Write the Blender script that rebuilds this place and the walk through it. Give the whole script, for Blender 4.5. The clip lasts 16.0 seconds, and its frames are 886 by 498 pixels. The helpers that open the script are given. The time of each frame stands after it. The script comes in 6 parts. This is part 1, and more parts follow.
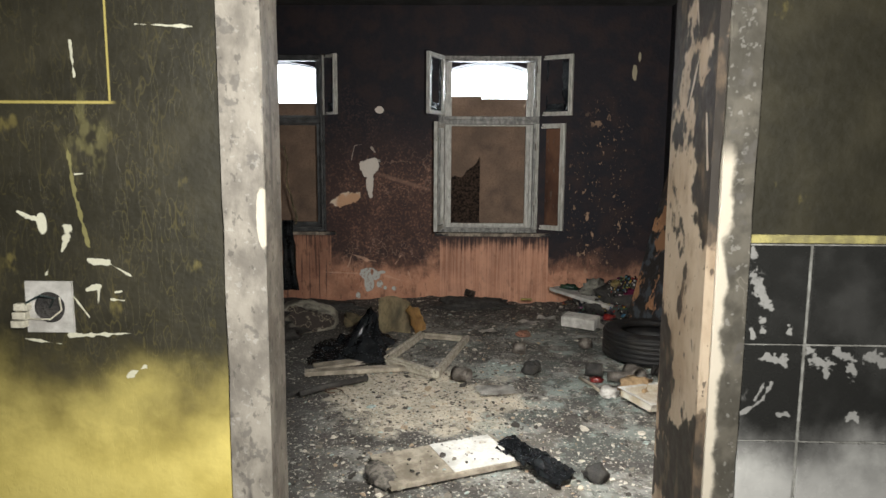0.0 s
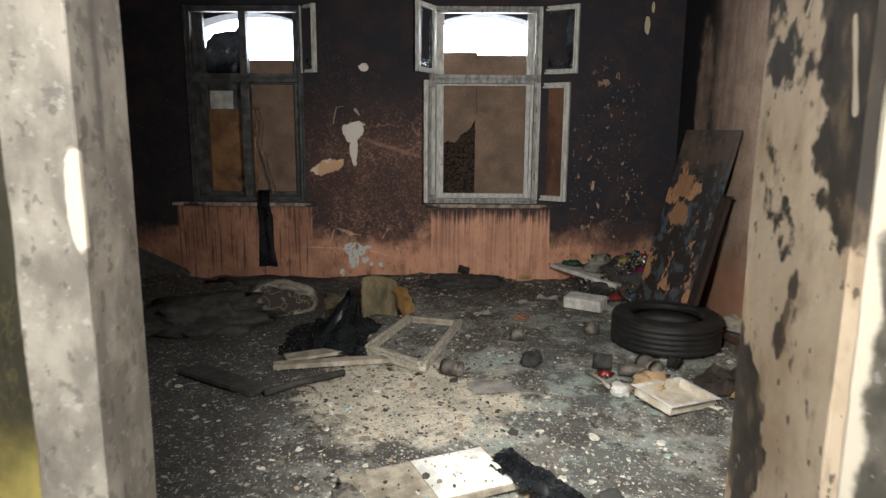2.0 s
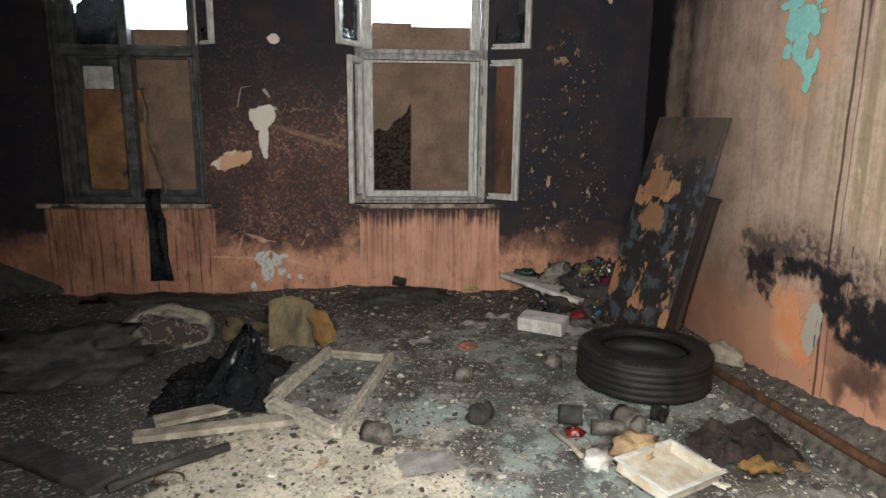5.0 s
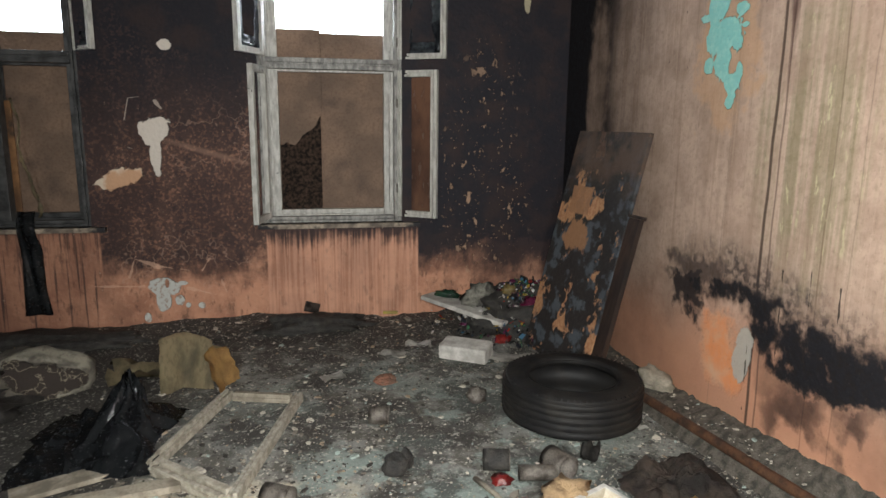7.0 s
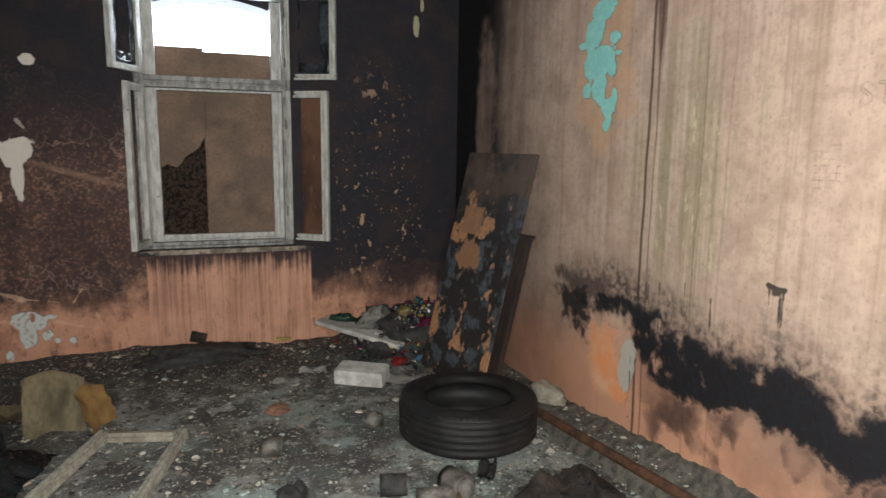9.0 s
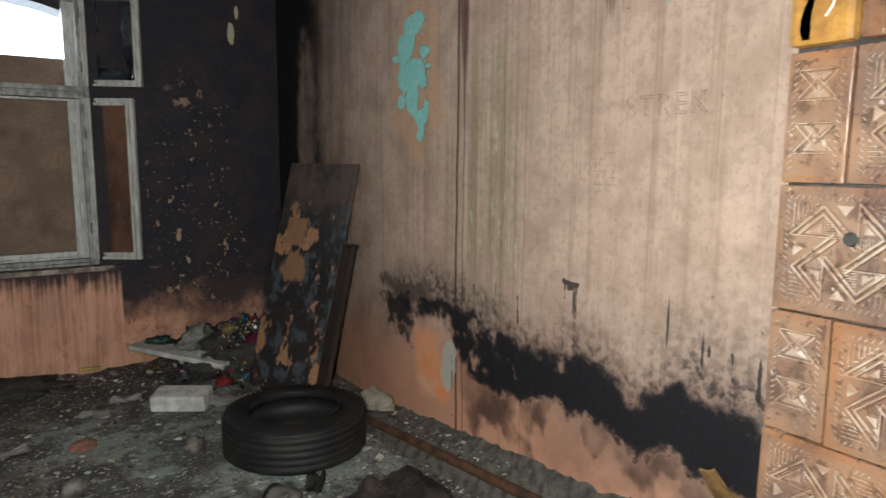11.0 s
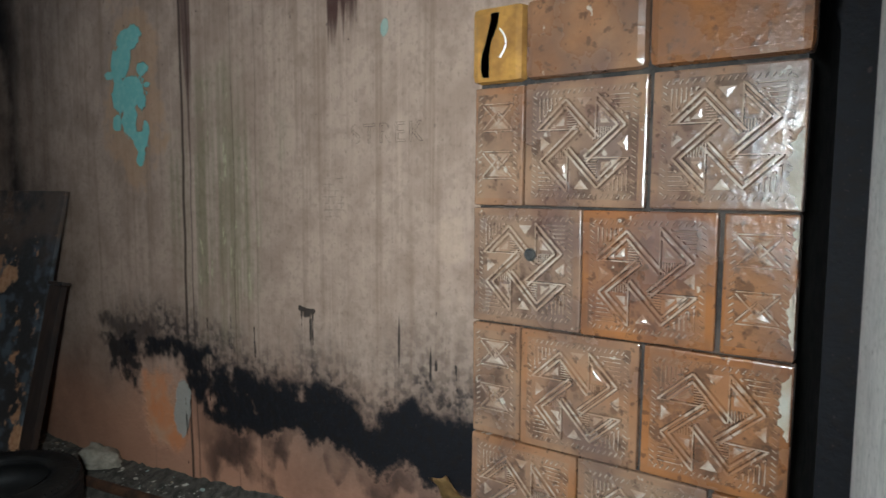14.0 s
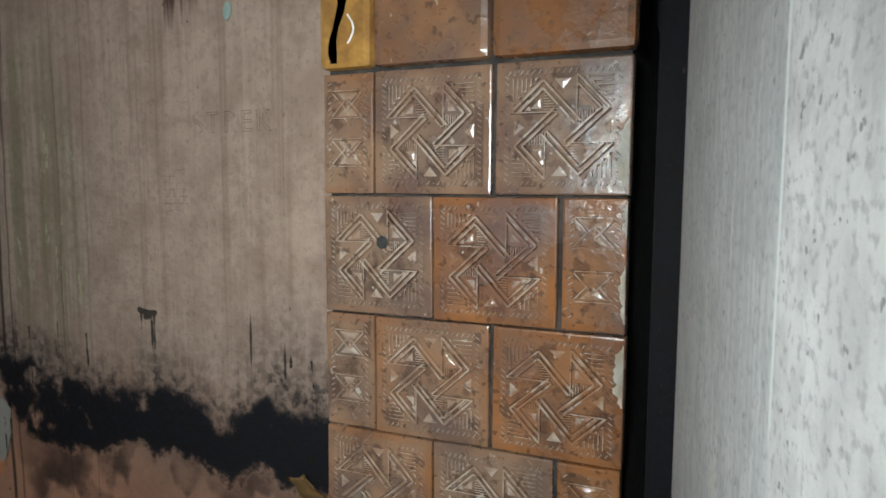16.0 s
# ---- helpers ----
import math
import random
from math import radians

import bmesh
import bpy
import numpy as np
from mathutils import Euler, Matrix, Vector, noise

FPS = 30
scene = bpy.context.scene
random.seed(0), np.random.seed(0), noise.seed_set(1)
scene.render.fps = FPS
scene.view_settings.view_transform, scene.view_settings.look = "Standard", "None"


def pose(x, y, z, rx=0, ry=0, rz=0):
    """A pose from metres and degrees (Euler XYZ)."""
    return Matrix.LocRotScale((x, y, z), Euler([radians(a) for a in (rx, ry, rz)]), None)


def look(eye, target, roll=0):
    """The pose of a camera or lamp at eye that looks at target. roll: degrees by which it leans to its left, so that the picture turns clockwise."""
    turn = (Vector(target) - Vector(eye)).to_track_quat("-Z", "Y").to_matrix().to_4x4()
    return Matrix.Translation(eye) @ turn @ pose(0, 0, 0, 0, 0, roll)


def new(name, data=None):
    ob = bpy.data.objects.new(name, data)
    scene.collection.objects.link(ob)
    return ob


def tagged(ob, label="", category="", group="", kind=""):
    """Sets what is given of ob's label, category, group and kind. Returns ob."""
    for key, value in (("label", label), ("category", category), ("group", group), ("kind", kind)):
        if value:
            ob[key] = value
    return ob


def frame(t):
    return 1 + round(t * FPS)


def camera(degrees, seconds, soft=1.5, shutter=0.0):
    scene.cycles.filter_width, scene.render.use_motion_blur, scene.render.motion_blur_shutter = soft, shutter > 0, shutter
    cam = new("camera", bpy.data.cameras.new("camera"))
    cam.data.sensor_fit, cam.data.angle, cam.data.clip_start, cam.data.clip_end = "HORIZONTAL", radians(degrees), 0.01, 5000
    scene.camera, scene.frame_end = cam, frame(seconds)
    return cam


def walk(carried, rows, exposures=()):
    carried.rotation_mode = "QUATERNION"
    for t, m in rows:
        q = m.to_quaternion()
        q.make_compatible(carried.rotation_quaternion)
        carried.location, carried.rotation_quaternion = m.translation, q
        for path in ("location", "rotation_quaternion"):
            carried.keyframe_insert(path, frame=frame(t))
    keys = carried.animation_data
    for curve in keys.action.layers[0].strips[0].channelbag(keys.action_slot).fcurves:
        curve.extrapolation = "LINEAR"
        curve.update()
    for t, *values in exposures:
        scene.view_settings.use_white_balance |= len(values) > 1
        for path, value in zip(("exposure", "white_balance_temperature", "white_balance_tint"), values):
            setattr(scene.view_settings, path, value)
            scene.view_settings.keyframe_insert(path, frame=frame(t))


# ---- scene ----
cam = camera(68.3, 16.0, shutter=0.5)
PATH = [
    (0, (0.446, 0.473, 1.306), (0.414, 2.455, 1.045), 0.4),
    (0.5, (0.434, 0.579, 1.295), (0.41, 2.559, 1.015), 0.4),
    (1, (0.449, 0.713, 1.277), (0.427, 2.689, 0.971), 0.4),
    (1.5, (0.492, 0.867, 1.273), (0.469, 2.837, 0.932), 0.4),
    (2, (0.49, 0.995, 1.278), (0.466, 2.963, 0.92), 0.4),
    (2.5, (0.498, 1.172, 1.284), (0.475, 3.136, 0.906), 0.5),
    (3, (0.527, 1.298, 1.281), (0.517, 3.258, 0.886), 0.4),
    (5.3, (0.597, 1.923, 1.298), (0.777, 3.873, 0.892), 0.6),
    (5.5, (0.603, 1.958, 1.306), (0.813, 3.904, 0.898), 0.6),
    (6, (0.644, 2.039, 1.306), (0.914, 3.98, 0.903), 0.6),
    (6.5, (0.676, 2.102, 1.316), (1.002, 4.036, 0.92), 0.6),
    (7, (0.673, 2.138, 1.329), (1.039, 4.068, 0.95), 0.6),
    (7.5, (0.667, 2.158, 1.334), (1.095, 4.078, 0.977), 0.6),
    (8, (0.68, 2.165, 1.335), (1.171, 4.073, 0.996), 0.5),
    (8.2, (0.683, 2.164, 1.331), (1.204, 4.067, 1.003), 0.6),
    (10.5, (0.754, 2.102, 1.318), (1.748, 3.814, 1.031), 0.4),
    (11, (0.768, 2.088, 1.316), (1.87, 3.735, 1.046), 0.4),
    (11.5, (0.785, 2.075, 1.316), (1.994, 3.648, 1.067), 0.4),
    (12, (0.803, 2.062, 1.314), (2.12, 3.549, 1.083), 0.4),
    (12.5, (0.82, 2.052, 1.319), (2.237, 3.447, 1.107), 0.4),
    (13, (0.825, 2.047, 1.319), (2.325, 3.356, 1.127), 0.4),
    (13.5, (0.833, 2.05, 1.319), (2.402, 3.275, 1.132), 0.3),
    (14, (0.833, 2.043, 1.313), (2.463, 3.186, 1.128), 0.3),
    (14.5, (0.84, 2.044, 1.31), (2.538, 3.084, 1.124), 0.3),
    (15, (0.844, 2.04, 1.307), (2.603, 2.975, 1.122), 0.3),
    (15.5, (0.843, 2.038, 1.305), (2.646, 2.883, 1.119), 0.3),
    (16, (0.841, 2.036, 1.296), (2.679, 2.8, 1.105), 0.2),
]
EXPOSE = [(0.0, -0.1, 6350, 8), (3.0, 0.15, 6350, 8), (5.5, 0.38, 6250, 8), (8.0, 0.32, 6200, 7), (10.5, -0.12, 6050, 6), (12.5, -0.68, 5800, 2), (14.0, -1.03, 5450, 0), (16.0, -1.3, 5600, 0)]
walk(cam, [(t, look(eye, target, roll)) for t, eye, target, roll in PATH], EXPOSE)

# ---- light ----
world = bpy.data.worlds.new("overcast")
scene.world = world
world.use_nodes = True
sky = world.node_tree.nodes.new("ShaderNodeTexSky")
sky.sky_type, sky.sun_disc, sky.sun_elevation, sky.sun_rotation = "NISHITA", False, radians(35), radians(20)
world.node_tree.nodes["Background"].inputs["Strength"].default_value = 0.12
world.node_tree.links.new(sky.outputs[0], world.node_tree.nodes["Background"].inputs["Color"])


def lamp(name, kind, m, energy, colour):
    data = bpy.data.lights.new(name, kind)
    data.energy, data.color = energy, colour
    ob = new(name, data)
    ob.matrix_world = m
    return data


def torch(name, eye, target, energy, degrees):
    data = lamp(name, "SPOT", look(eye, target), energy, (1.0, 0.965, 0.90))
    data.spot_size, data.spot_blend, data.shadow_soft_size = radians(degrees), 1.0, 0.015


def daylight(name, eye, target, energy, w, h):
    data = lamp(name, "AREA", look(eye, target), energy, (0.86, 0.93, 1.0))
    data.shape, data.size, data.size_y = "RECTANGLE", w, h


lamp("sun", "SUN", look((0, 20, 14), (0, 0, 0)), 1.0, (1.0, 0.96, 0.9)).angle = radians(12)
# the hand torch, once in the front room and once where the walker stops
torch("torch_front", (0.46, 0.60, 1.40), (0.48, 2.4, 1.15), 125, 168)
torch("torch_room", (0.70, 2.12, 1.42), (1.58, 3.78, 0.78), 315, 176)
# daylight in the open upper lights of the windows
daylight("daylight_main", (0.76, 7.02, 2.08), (0.76, 4.5, 1.3), 34, 0.95, 0.8)
daylight("daylight_side", (-1.23, 7.02, 2.05), (-1.2, 4.5, 1.3), 18, 0.98, 0.8)


# ---- material kit ----
class Net:
    """A small writer of shader graphs."""

    def __init__(self, name, fixed=False):
        self.mat = bpy.data.materials.new(name)
        self.mat.use_nodes = True
        self.t = self.mat.node_tree
        self.bsdf = self.t.nodes["Principled BSDF"]
        co = self.t.nodes.new("ShaderNodeTexCoord")
        self.co = self.t.nodes.new("ShaderNodeNewGeometry").outputs["Position"] if fixed else co.outputs["Object"]
        sep = self.t.nodes.new("ShaderNodeSeparateXYZ")
        self.t.links.new(self.co, sep.inputs[0])
        self.x, self.y, self.z = sep.outputs

    def put(self, value, socket):
        if isinstance(value, bpy.types.NodeSocket):
            self.t.links.new(value, socket)
        else:
            socket.default_value = value

    def m(self, op, *values):
        n = self.t.nodes.new("ShaderNodeMath")
        n.operation = op
        for v, s in zip(values, n.inputs):
            self.put(v, s)
        return n.outputs[0]

    def add(self, a, b): return self.m("ADD", a, b)
    def sub(self, a, b): return self.m("SUBTRACT", a, b)
    def mul(self, a, b): return self.m("MULTIPLY", a, b)
    def hi(self, a, b): return self.m("MAXIMUM", a, b)
    def lo(self, a, b): return self.m("MINIMUM", a, b)
    def inv(self, a): return self.m("SUBTRACT", 1.0, a)

    def step(self, a, b, v):
        n = self.t.nodes.new("ShaderNodeMapRange")
        n.interpolation_type = "SMOOTHSTEP"
        self.put(v, n.inputs[0])
        flip = a > b
        n.inputs[1].default_value, n.inputs[2].default_value = (b, a) if flip else (a, b)
        n.inputs[3].default_value, n.inputs[4].default_value = (1, 0) if flip else (0, 1)
        return n.outputs[0]

    def curve(self, v, points):
        """Piecewise straight curve of v through a few points, values within 0 to 2."""
        n = self.t.nodes.new("ShaderNodeFloatCurve")
        a, b = points[0][0], points[-1][0]
        c = n.mapping.curves[0]
        pts = [((p - a) / (b - a), q / 2) for p, q in points]
        while len(c.points) < len(pts):
            c.points.new(0.5, 0.5)
        for p, (u, w) in zip(c.points, pts):
            p.location = (u, w)
        n.mapping.update()
        self.put(self.m("DIVIDE", self.sub(v, a), b - a), n.inputs["Value"])
        return self.mul(n.outputs[0], 2.0)

    def noise(self, scale, detail=4, stretch=(1, 1, 1), rough=0.55, seed=0.0):
        mp = self.t.nodes.new("ShaderNodeMapping")
        self.t.links.new(self.co, mp.inputs["Vector"])
        mp.inputs["Scale"].default_value = stretch
        mp.inputs["Location"].default_value = (seed, seed * 0.7, seed * 1.3)
        n = self.t.nodes.new("ShaderNodeTexNoise")
        n.inputs["Scale"].default_value, n.inputs["Detail"].default_value, n.inputs["Roughness"].default_value = scale, detail, rough
        self.t.links.new(mp.outputs[0], n.inputs["Vector"])
        return n.outputs[0]

    def cells(self, scale, feature="F1", stretch=(1, 1, 1)):
        mp = self.t.nodes.new("ShaderNodeMapping")
        self.t.links.new(self.co, mp.inputs["Vector"])
        mp.inputs["Scale"].default_value = stretch
        n = self.t.nodes.new("ShaderNodeTexVoronoi")
        n.feature = feature
        n.inputs["Scale"].default_value = scale
        self.t.links.new(mp.outputs[0], n.inputs["Vector"])
        return n.outputs["Distance"]

    def rand(self, island=False):
        if island:
            return self.t.nodes.new("ShaderNodeNewGeometry").outputs["Random Per Island"]
        return self.t.nodes.new("ShaderNodeObjectInfo").outputs["Random"]

    def mix(self, f, a, b):
        n = self.t.nodes.new("ShaderNodeMix")
        n.data_type = "RGBA"
        self.put(f, n.inputs[0])
        for v, s in ((a, n.inputs[6]), (b, n.inputs[7])):
            self.put(v if isinstance(v, bpy.types.NodeSocket) else (*v, 1), s)
        return n.outputs[2]

    def blot(self, u, v, cu, cv, ru, rv, ragged, edge=0.06):
        """A ragged patch round (cu, cv)."""
        a = self.m("DIVIDE", self.sub(u, cu), ru)
        b = self.m("DIVIDE", self.sub(v, cv), rv)
        d = self.m("SQRT", self.add(self.mul(a, a), self.mul(b, b)))
        return self.step(1.0 + edge, 1.0 - edge, self.add(d, ragged))

    def stroke(self, u, v, a, b, w, ragged=0.0):
        """A line drawn from a to b, w wide, with ragged sides."""
        du, dv = b[0] - a[0], b[1] - a[1]
        pu, pv = self.sub(u, a[0]), self.sub(v, a[1])
        h = self.m("DIVIDE", self.add(self.mul(pu, du), self.mul(pv, dv)), du * du + dv * dv)
        h = self.lo(self.hi(h, 0.0), 1.0)
        eu, ev = self.sub(pu, self.mul(h, du)), self.sub(pv, self.mul(h, dv))
        d = self.m("SQRT", self.add(self.mul(eu, eu), self.mul(ev, ev)))
        return self.step(w * 0.42, w * 0.26, self.add(d, self.mul(ragged, w)))

    def done(self, colour, rough=0.8, bump=None, depth=0.004, metal=0.0, coat=0.0, spec=0.5):
        self.put(colour if isinstance(colour, bpy.types.NodeSocket) else (*colour, 1), self.bsdf.inputs["Base Color"])
        self.put(rough, self.bsdf.inputs["Roughness"])
        self.put(metal, self.bsdf.inputs["Metallic"])
        self.put(coat, self.bsdf.inputs["Coat Weight"])
        self.put(spec, self.bsdf.inputs["Specular IOR Level"])
        if bump is not None:
            n = self.t.nodes.new("ShaderNodeBump")
            n.inputs["Distance"].default_value = depth
            self.put(bump, n.inputs["Height"])
            self.t.links.new(n.outputs[0], self.bsdf.inputs["Normal"])
        return self.mat


# soot black, lifted and blued: the windows' glare is put into it
SOOT_GLARE = (0.012, 0.0115, 0.0145)
SALMON = (0.56, 0.285, 0.18)


def plain(name, colour, dark, scale=14, rough=0.8, metal=0.0, bump=0.003, stretch=(1, 1, 1), spec=0.5, coat=0.0, soot=0.0):
    """A surface of one colour with stains at two scales, and soot over part of it."""
    n = Net(name)
    a, b = n.noise(scale, 5, stretch), n.noise(scale * 6, 3, stretch, seed=3)
    c = n.mix(n.step(0.35, 0.68, a), colour, dark)
    c = n.mix(n.mul(n.step(0.45, 0.7, b), 0.45), c, dark)
    if soot:
        c = n.mix(n.step(1.02 - soot, 1.12 - soot, n.add(n.noise(scale * 0.5, 5, seed=9), 0.22)), c, SOOT_GLARE)
    return n.done(c, n.add(rough - 0.12, n.mul(b, 0.24)), n.add(a, n.mul(b, 0.5)), bump, metal, coat, spec)


def north_plaster():
    n = Net("sooty_salmon_plaster_window_wall")
    x, z = n.x, n.z
    big, mid, fine = n.noise(1.6, 5), n.noise(7, 5, seed=2), n.noise(38, 4, seed=5)
    drips = n.noise(1.0, 5, (55, 55, 1.6), seed=7)
    j = n.add(n.add(n.mul(n.sub(big, 0.5), 0.5), n.mul(n.sub(mid, 0.5), 0.28)), n.mul(n.sub(n.noise(20, 5, (1, 1, 0.6), rough=0.7, seed=97), 0.5), 0.22))
    base = n.mix(n.step(0.4, 0.7, mid), SALMON, (0.40, 0.19, 0.12))
    base = n.mix(n.mul(n.step(0.5, 0.7, fine), 0.35), base, (0.66, 0.40, 0.28))
    stain = n.noise(3.2, 6, (1, 1, 0.7), rough=0.62, seed=93)
    base = n.mix(n.mul(n.step(0.44, 0.60, stain), 0.7), base, (0.22, 0.105, 0.07))
    base = n.mix(n.mul(n.step(0.55, 0.68, n.noise(26, 5, (1, 1, 0.45), rough=0.65, seed=95)), 0.65), base, (0.12, 0.065, 0.045))
    # darker brown towards -x
    base = n.mix(n.mul(n.step(-0.3, -1.3, n.add(x, n.mul(n.sub(stain, 0.5), 1.6))), 0.45), base, (0.16, 0.075, 0.05))
    # soot rises above a ragged tide line; a scorched brown area stays open between the windows
    tide = n.step(0.26, 0.50, n.add(z, j))
    open_a = n.blot(x, z, -0.1, 0.85, 0.75, 0.55, n.mul(n.sub(mid, 0.5), 1.5), 0.6)
    open_b = n.blot(x, z, -0.75, 0.9, 0.8, 0.75, n.mul(n.sub(mid, 0.5), 1.5), 0.7)
    grain = n.step(0.50, 0.64, n.noise(60, 4, seed=83))
    keep = n.hi(n.mul(open_a, n.add(0.16, n.mul(grain, 0.34))), n.mul(open_b, n.mul(grain, 0.2)))
    soot = n.mul(tide, n.sub(0.99, n.mul(keep, n.add(0.45, n.mul(fine, 0.75)))))
    soot = n.hi(soot, n.mul(n.step(1.40, 1.85, n.add(x, n.mul(j, 0.8))), n.mul(n.step(0.08, 0.40, n.add(z, j)), 0.95)))
    # washed aprons below the two sills
    ap = n.mul(n.mul(n.step(0.315, 0.325, x), n.step(1.335, 1.325, x)), n.step(0.66, 0.60, z))
    al = n.mul(n.mul(n.step(-1.86, -1.84, x), n.step(-0.69, -0.71, x)), n.step(0.66, 0.60, z))
    streak = n.mul(n.step(0.47, 0.62, n.add(z, n.add(n.mul(n.sub(drips, 0.5), 0.34), n.mul(n.sub(mid, 0.5), 0.25)))), 0.92)
    soot = n.add(n.mul(soot, n.inv(ap)), n.mul(streak, ap))
    streak_l = n.mul(n.step(0.52, 0.66, n.add(drips, n.mul(n.sub(z, 0.35), 0.10))), 0.75)
    soot = n.add(n.mul(soot, n.inv(al)), n.mul(streak_l, al))
    c = n.mix(n.mul(ap, 0.5), base, n.mix(n.step(0.42, 0.62, drips), (0.64, 0.36, 0.25), (0.40, 0.20, 0.13)))
    # soot over the wall, tinted with the windows' bluish glare
    c = n.mix(soot, c, n.mix(n.step(0.4, 0.7, mid), (0.013, 0.0135, 0.020), (0.030, 0.021, 0.022)))
    # flaked places down to white plaster and beige coat
    rag = n.add(n.mul(n.sub(mid, 0.5), 1.8), n.mul(n.sub(fine, 0.5), 0.5))
    tight_a = n.add(n.mul(n.sub(n.noise(11, 3, seed=87), 0.5), 1.9), n.mul(n.sub(fine, 0.5), 0.25))
    flake = n.blot(x, z, -0.325, 1.265, 0.088, 0.085, tight_a)
    flake = n.hi(flake, n.blot(x, z, -0.325, 1.11, 0.034, 0.09, tight_a))
    flake2 = n.blot(x, n.sub(z, n.mul(x, 0.22)), -0.56, 1.085, 0.125, 0.058, tight_a)
    tight = n.mul(rag, 0.62)
    low = n.hi(n.blot(x, z, -0.335, 0.262, 0.095, 0.062, tight), n.blot(x, z, -0.345, 0.175, 0.045, 0.075, tight))
    for cx, cz, rx, rz in ((-0.225, 0.285, 0.03, 0.014), (-0.245, 0.17, 0.028, 0.035), (-0.195, 0.135, 0.016, 0.018), (-0.11, 0.13, 0.024, 0.022), (-0.45, 0.06, 0.022, 0.035)):
        low = n.hi(low, n.blot(x, z, cx, cz, rx, rz, n.mul(rag, 0.5)))
    low = n.mul(low, n.inv(n.blot(x, z, -0.318, 0.285, 0.013, 0.03, n.mul(rag, 0.4))))
    strip = n.hi(n.blot(x, z, 2.06, 2.13, 0.025, 0.07, rag), n.blot(x, z, 2.10, 2.26, 0.015, 0.05, rag))
    c = n.mix(n.mul(strip, 0.8), c, (0.50, 0.44, 0.30))
    top = n.blot(x, z, -0.24, 1.785, 0.045, 0.035, rag)
    cr = n.step(0.010, 0.001, n.m("ABSOLUTE", n.sub(n.noise(4.5, 3, seed=61), 0.5)))
    cr = n.mul(cr, n.hi(n.blot(x, z, -0.25, 0.42, 0.5, 0.24, n.mul(n.sub(mid, 0.5), 1.0), 0.4), n.blot(x, z, 0.0, 1.2, 0.35, 0.22, n.mul(n.sub(mid, 0.5), 1.0), 0.5)))
    c = n.mix(n.mul(cr, 0.28), c, (0.55, 0.36, 0.27))
    wander = n.mul(n.sub(mid, 0.5), 6.0)
    for a, b in (((-0.50, 0.47), (-0.54, 0.34)), ((-0.50, 0.45), (-0.36, 0.40)), ((-0.36, 0.40), (-0.18, 0.37)), ((-0.05, 0.44), (-0.10, 0.36)), ((-0.75, 0.28), (-0.46, 0.27)), ((-0.19, 0.25), (-0.02, 0.20)), ((0.02, 0.30), (0.05, 0.22)), ((-0.50, 0.20), (-0.38, 0.24))):
        c = n.mix(n.mul(n.stroke(x, z, a, b, 0.012, wander), 0.5), c, (0.66, 0.42, 0.30))
    wires = n.hi(n.stroke(x, z, (-0.50, 1.33), (-0.47, 1.46), 0.006, wander), n.stroke(x, z, (-0.47, 1.46), (-0.40, 1.47), 0.006, wander))
    wires = n.hi(wires, n.hi(n.stroke(x, z, (-0.49, 1.16), (-0.38, 1.13), 0.008, wander), n.stroke(x, z, (-0.32, 1.44), (-0.28, 1.40), 0.02, wander)))
    c = n.mix(n.mul(wires, 0.7), c, (0.50, 0.42, 0.36))
    slope = n.add(z, n.mul(x, 0.30))
    c = n.mix(n.mul(n.blot(x, slope, -0.02, 1.125, 0.26, 0.018, n.mul(rag, 0.6), 0.6), 0.28), c, (0.50, 0.30, 0.21))
    spots = n.mul(n.hi(n.step(0.625, 0.65, n.noise(17, 5, (1, 1, 0.65), seed=11)), n.step(0.655, 0.68, n.noise(48, 3, (1, 1, 0.7), seed=91))), n.blot(x, z, 1.78, 1.05, 0.30, 0.68, n.mul(n.sub(big, 0.5), 1.5), 0.3))
    crumbs = n.mul(n.step(0.715, 0.74, n.noise(44, 2, seed=21)), n.step(1.9, 1.2, z))
    c = n.mix(n.mul(crumbs, 0.6), c, (0.45, 0.32, 0.24))
    c = n.mix(n.mul(spots, 0.75), c, (0.50, 0.33, 0.22))
    c = n.mix(flake2, c, n.mix(n.step(0.45, 0.6, mid), (0.72, 0.60, 0.47), (0.60, 0.36, 0.22)))
    c = n.mix(n.hi(flake, top), c, (0.70, 0.63, 0.56))
    c = n.mix(low, c, n.mix(n.step(0.5, 0.62, fine), (0.55, 0.55, 0.52), (0.38, 0.30, 0.25)))
    hole = n.hi(n.hi(flake, flake2), n.hi(low, spots))
    rough = n.add(0.55, n.mul(fine, 0.3))
    return n.done(c, rough, n.sub(n.add(n.mul(mid, 0.7), n.mul(fine, 0.6)), n.mul(hole, 0.9)), 0.008, spec=0.25)


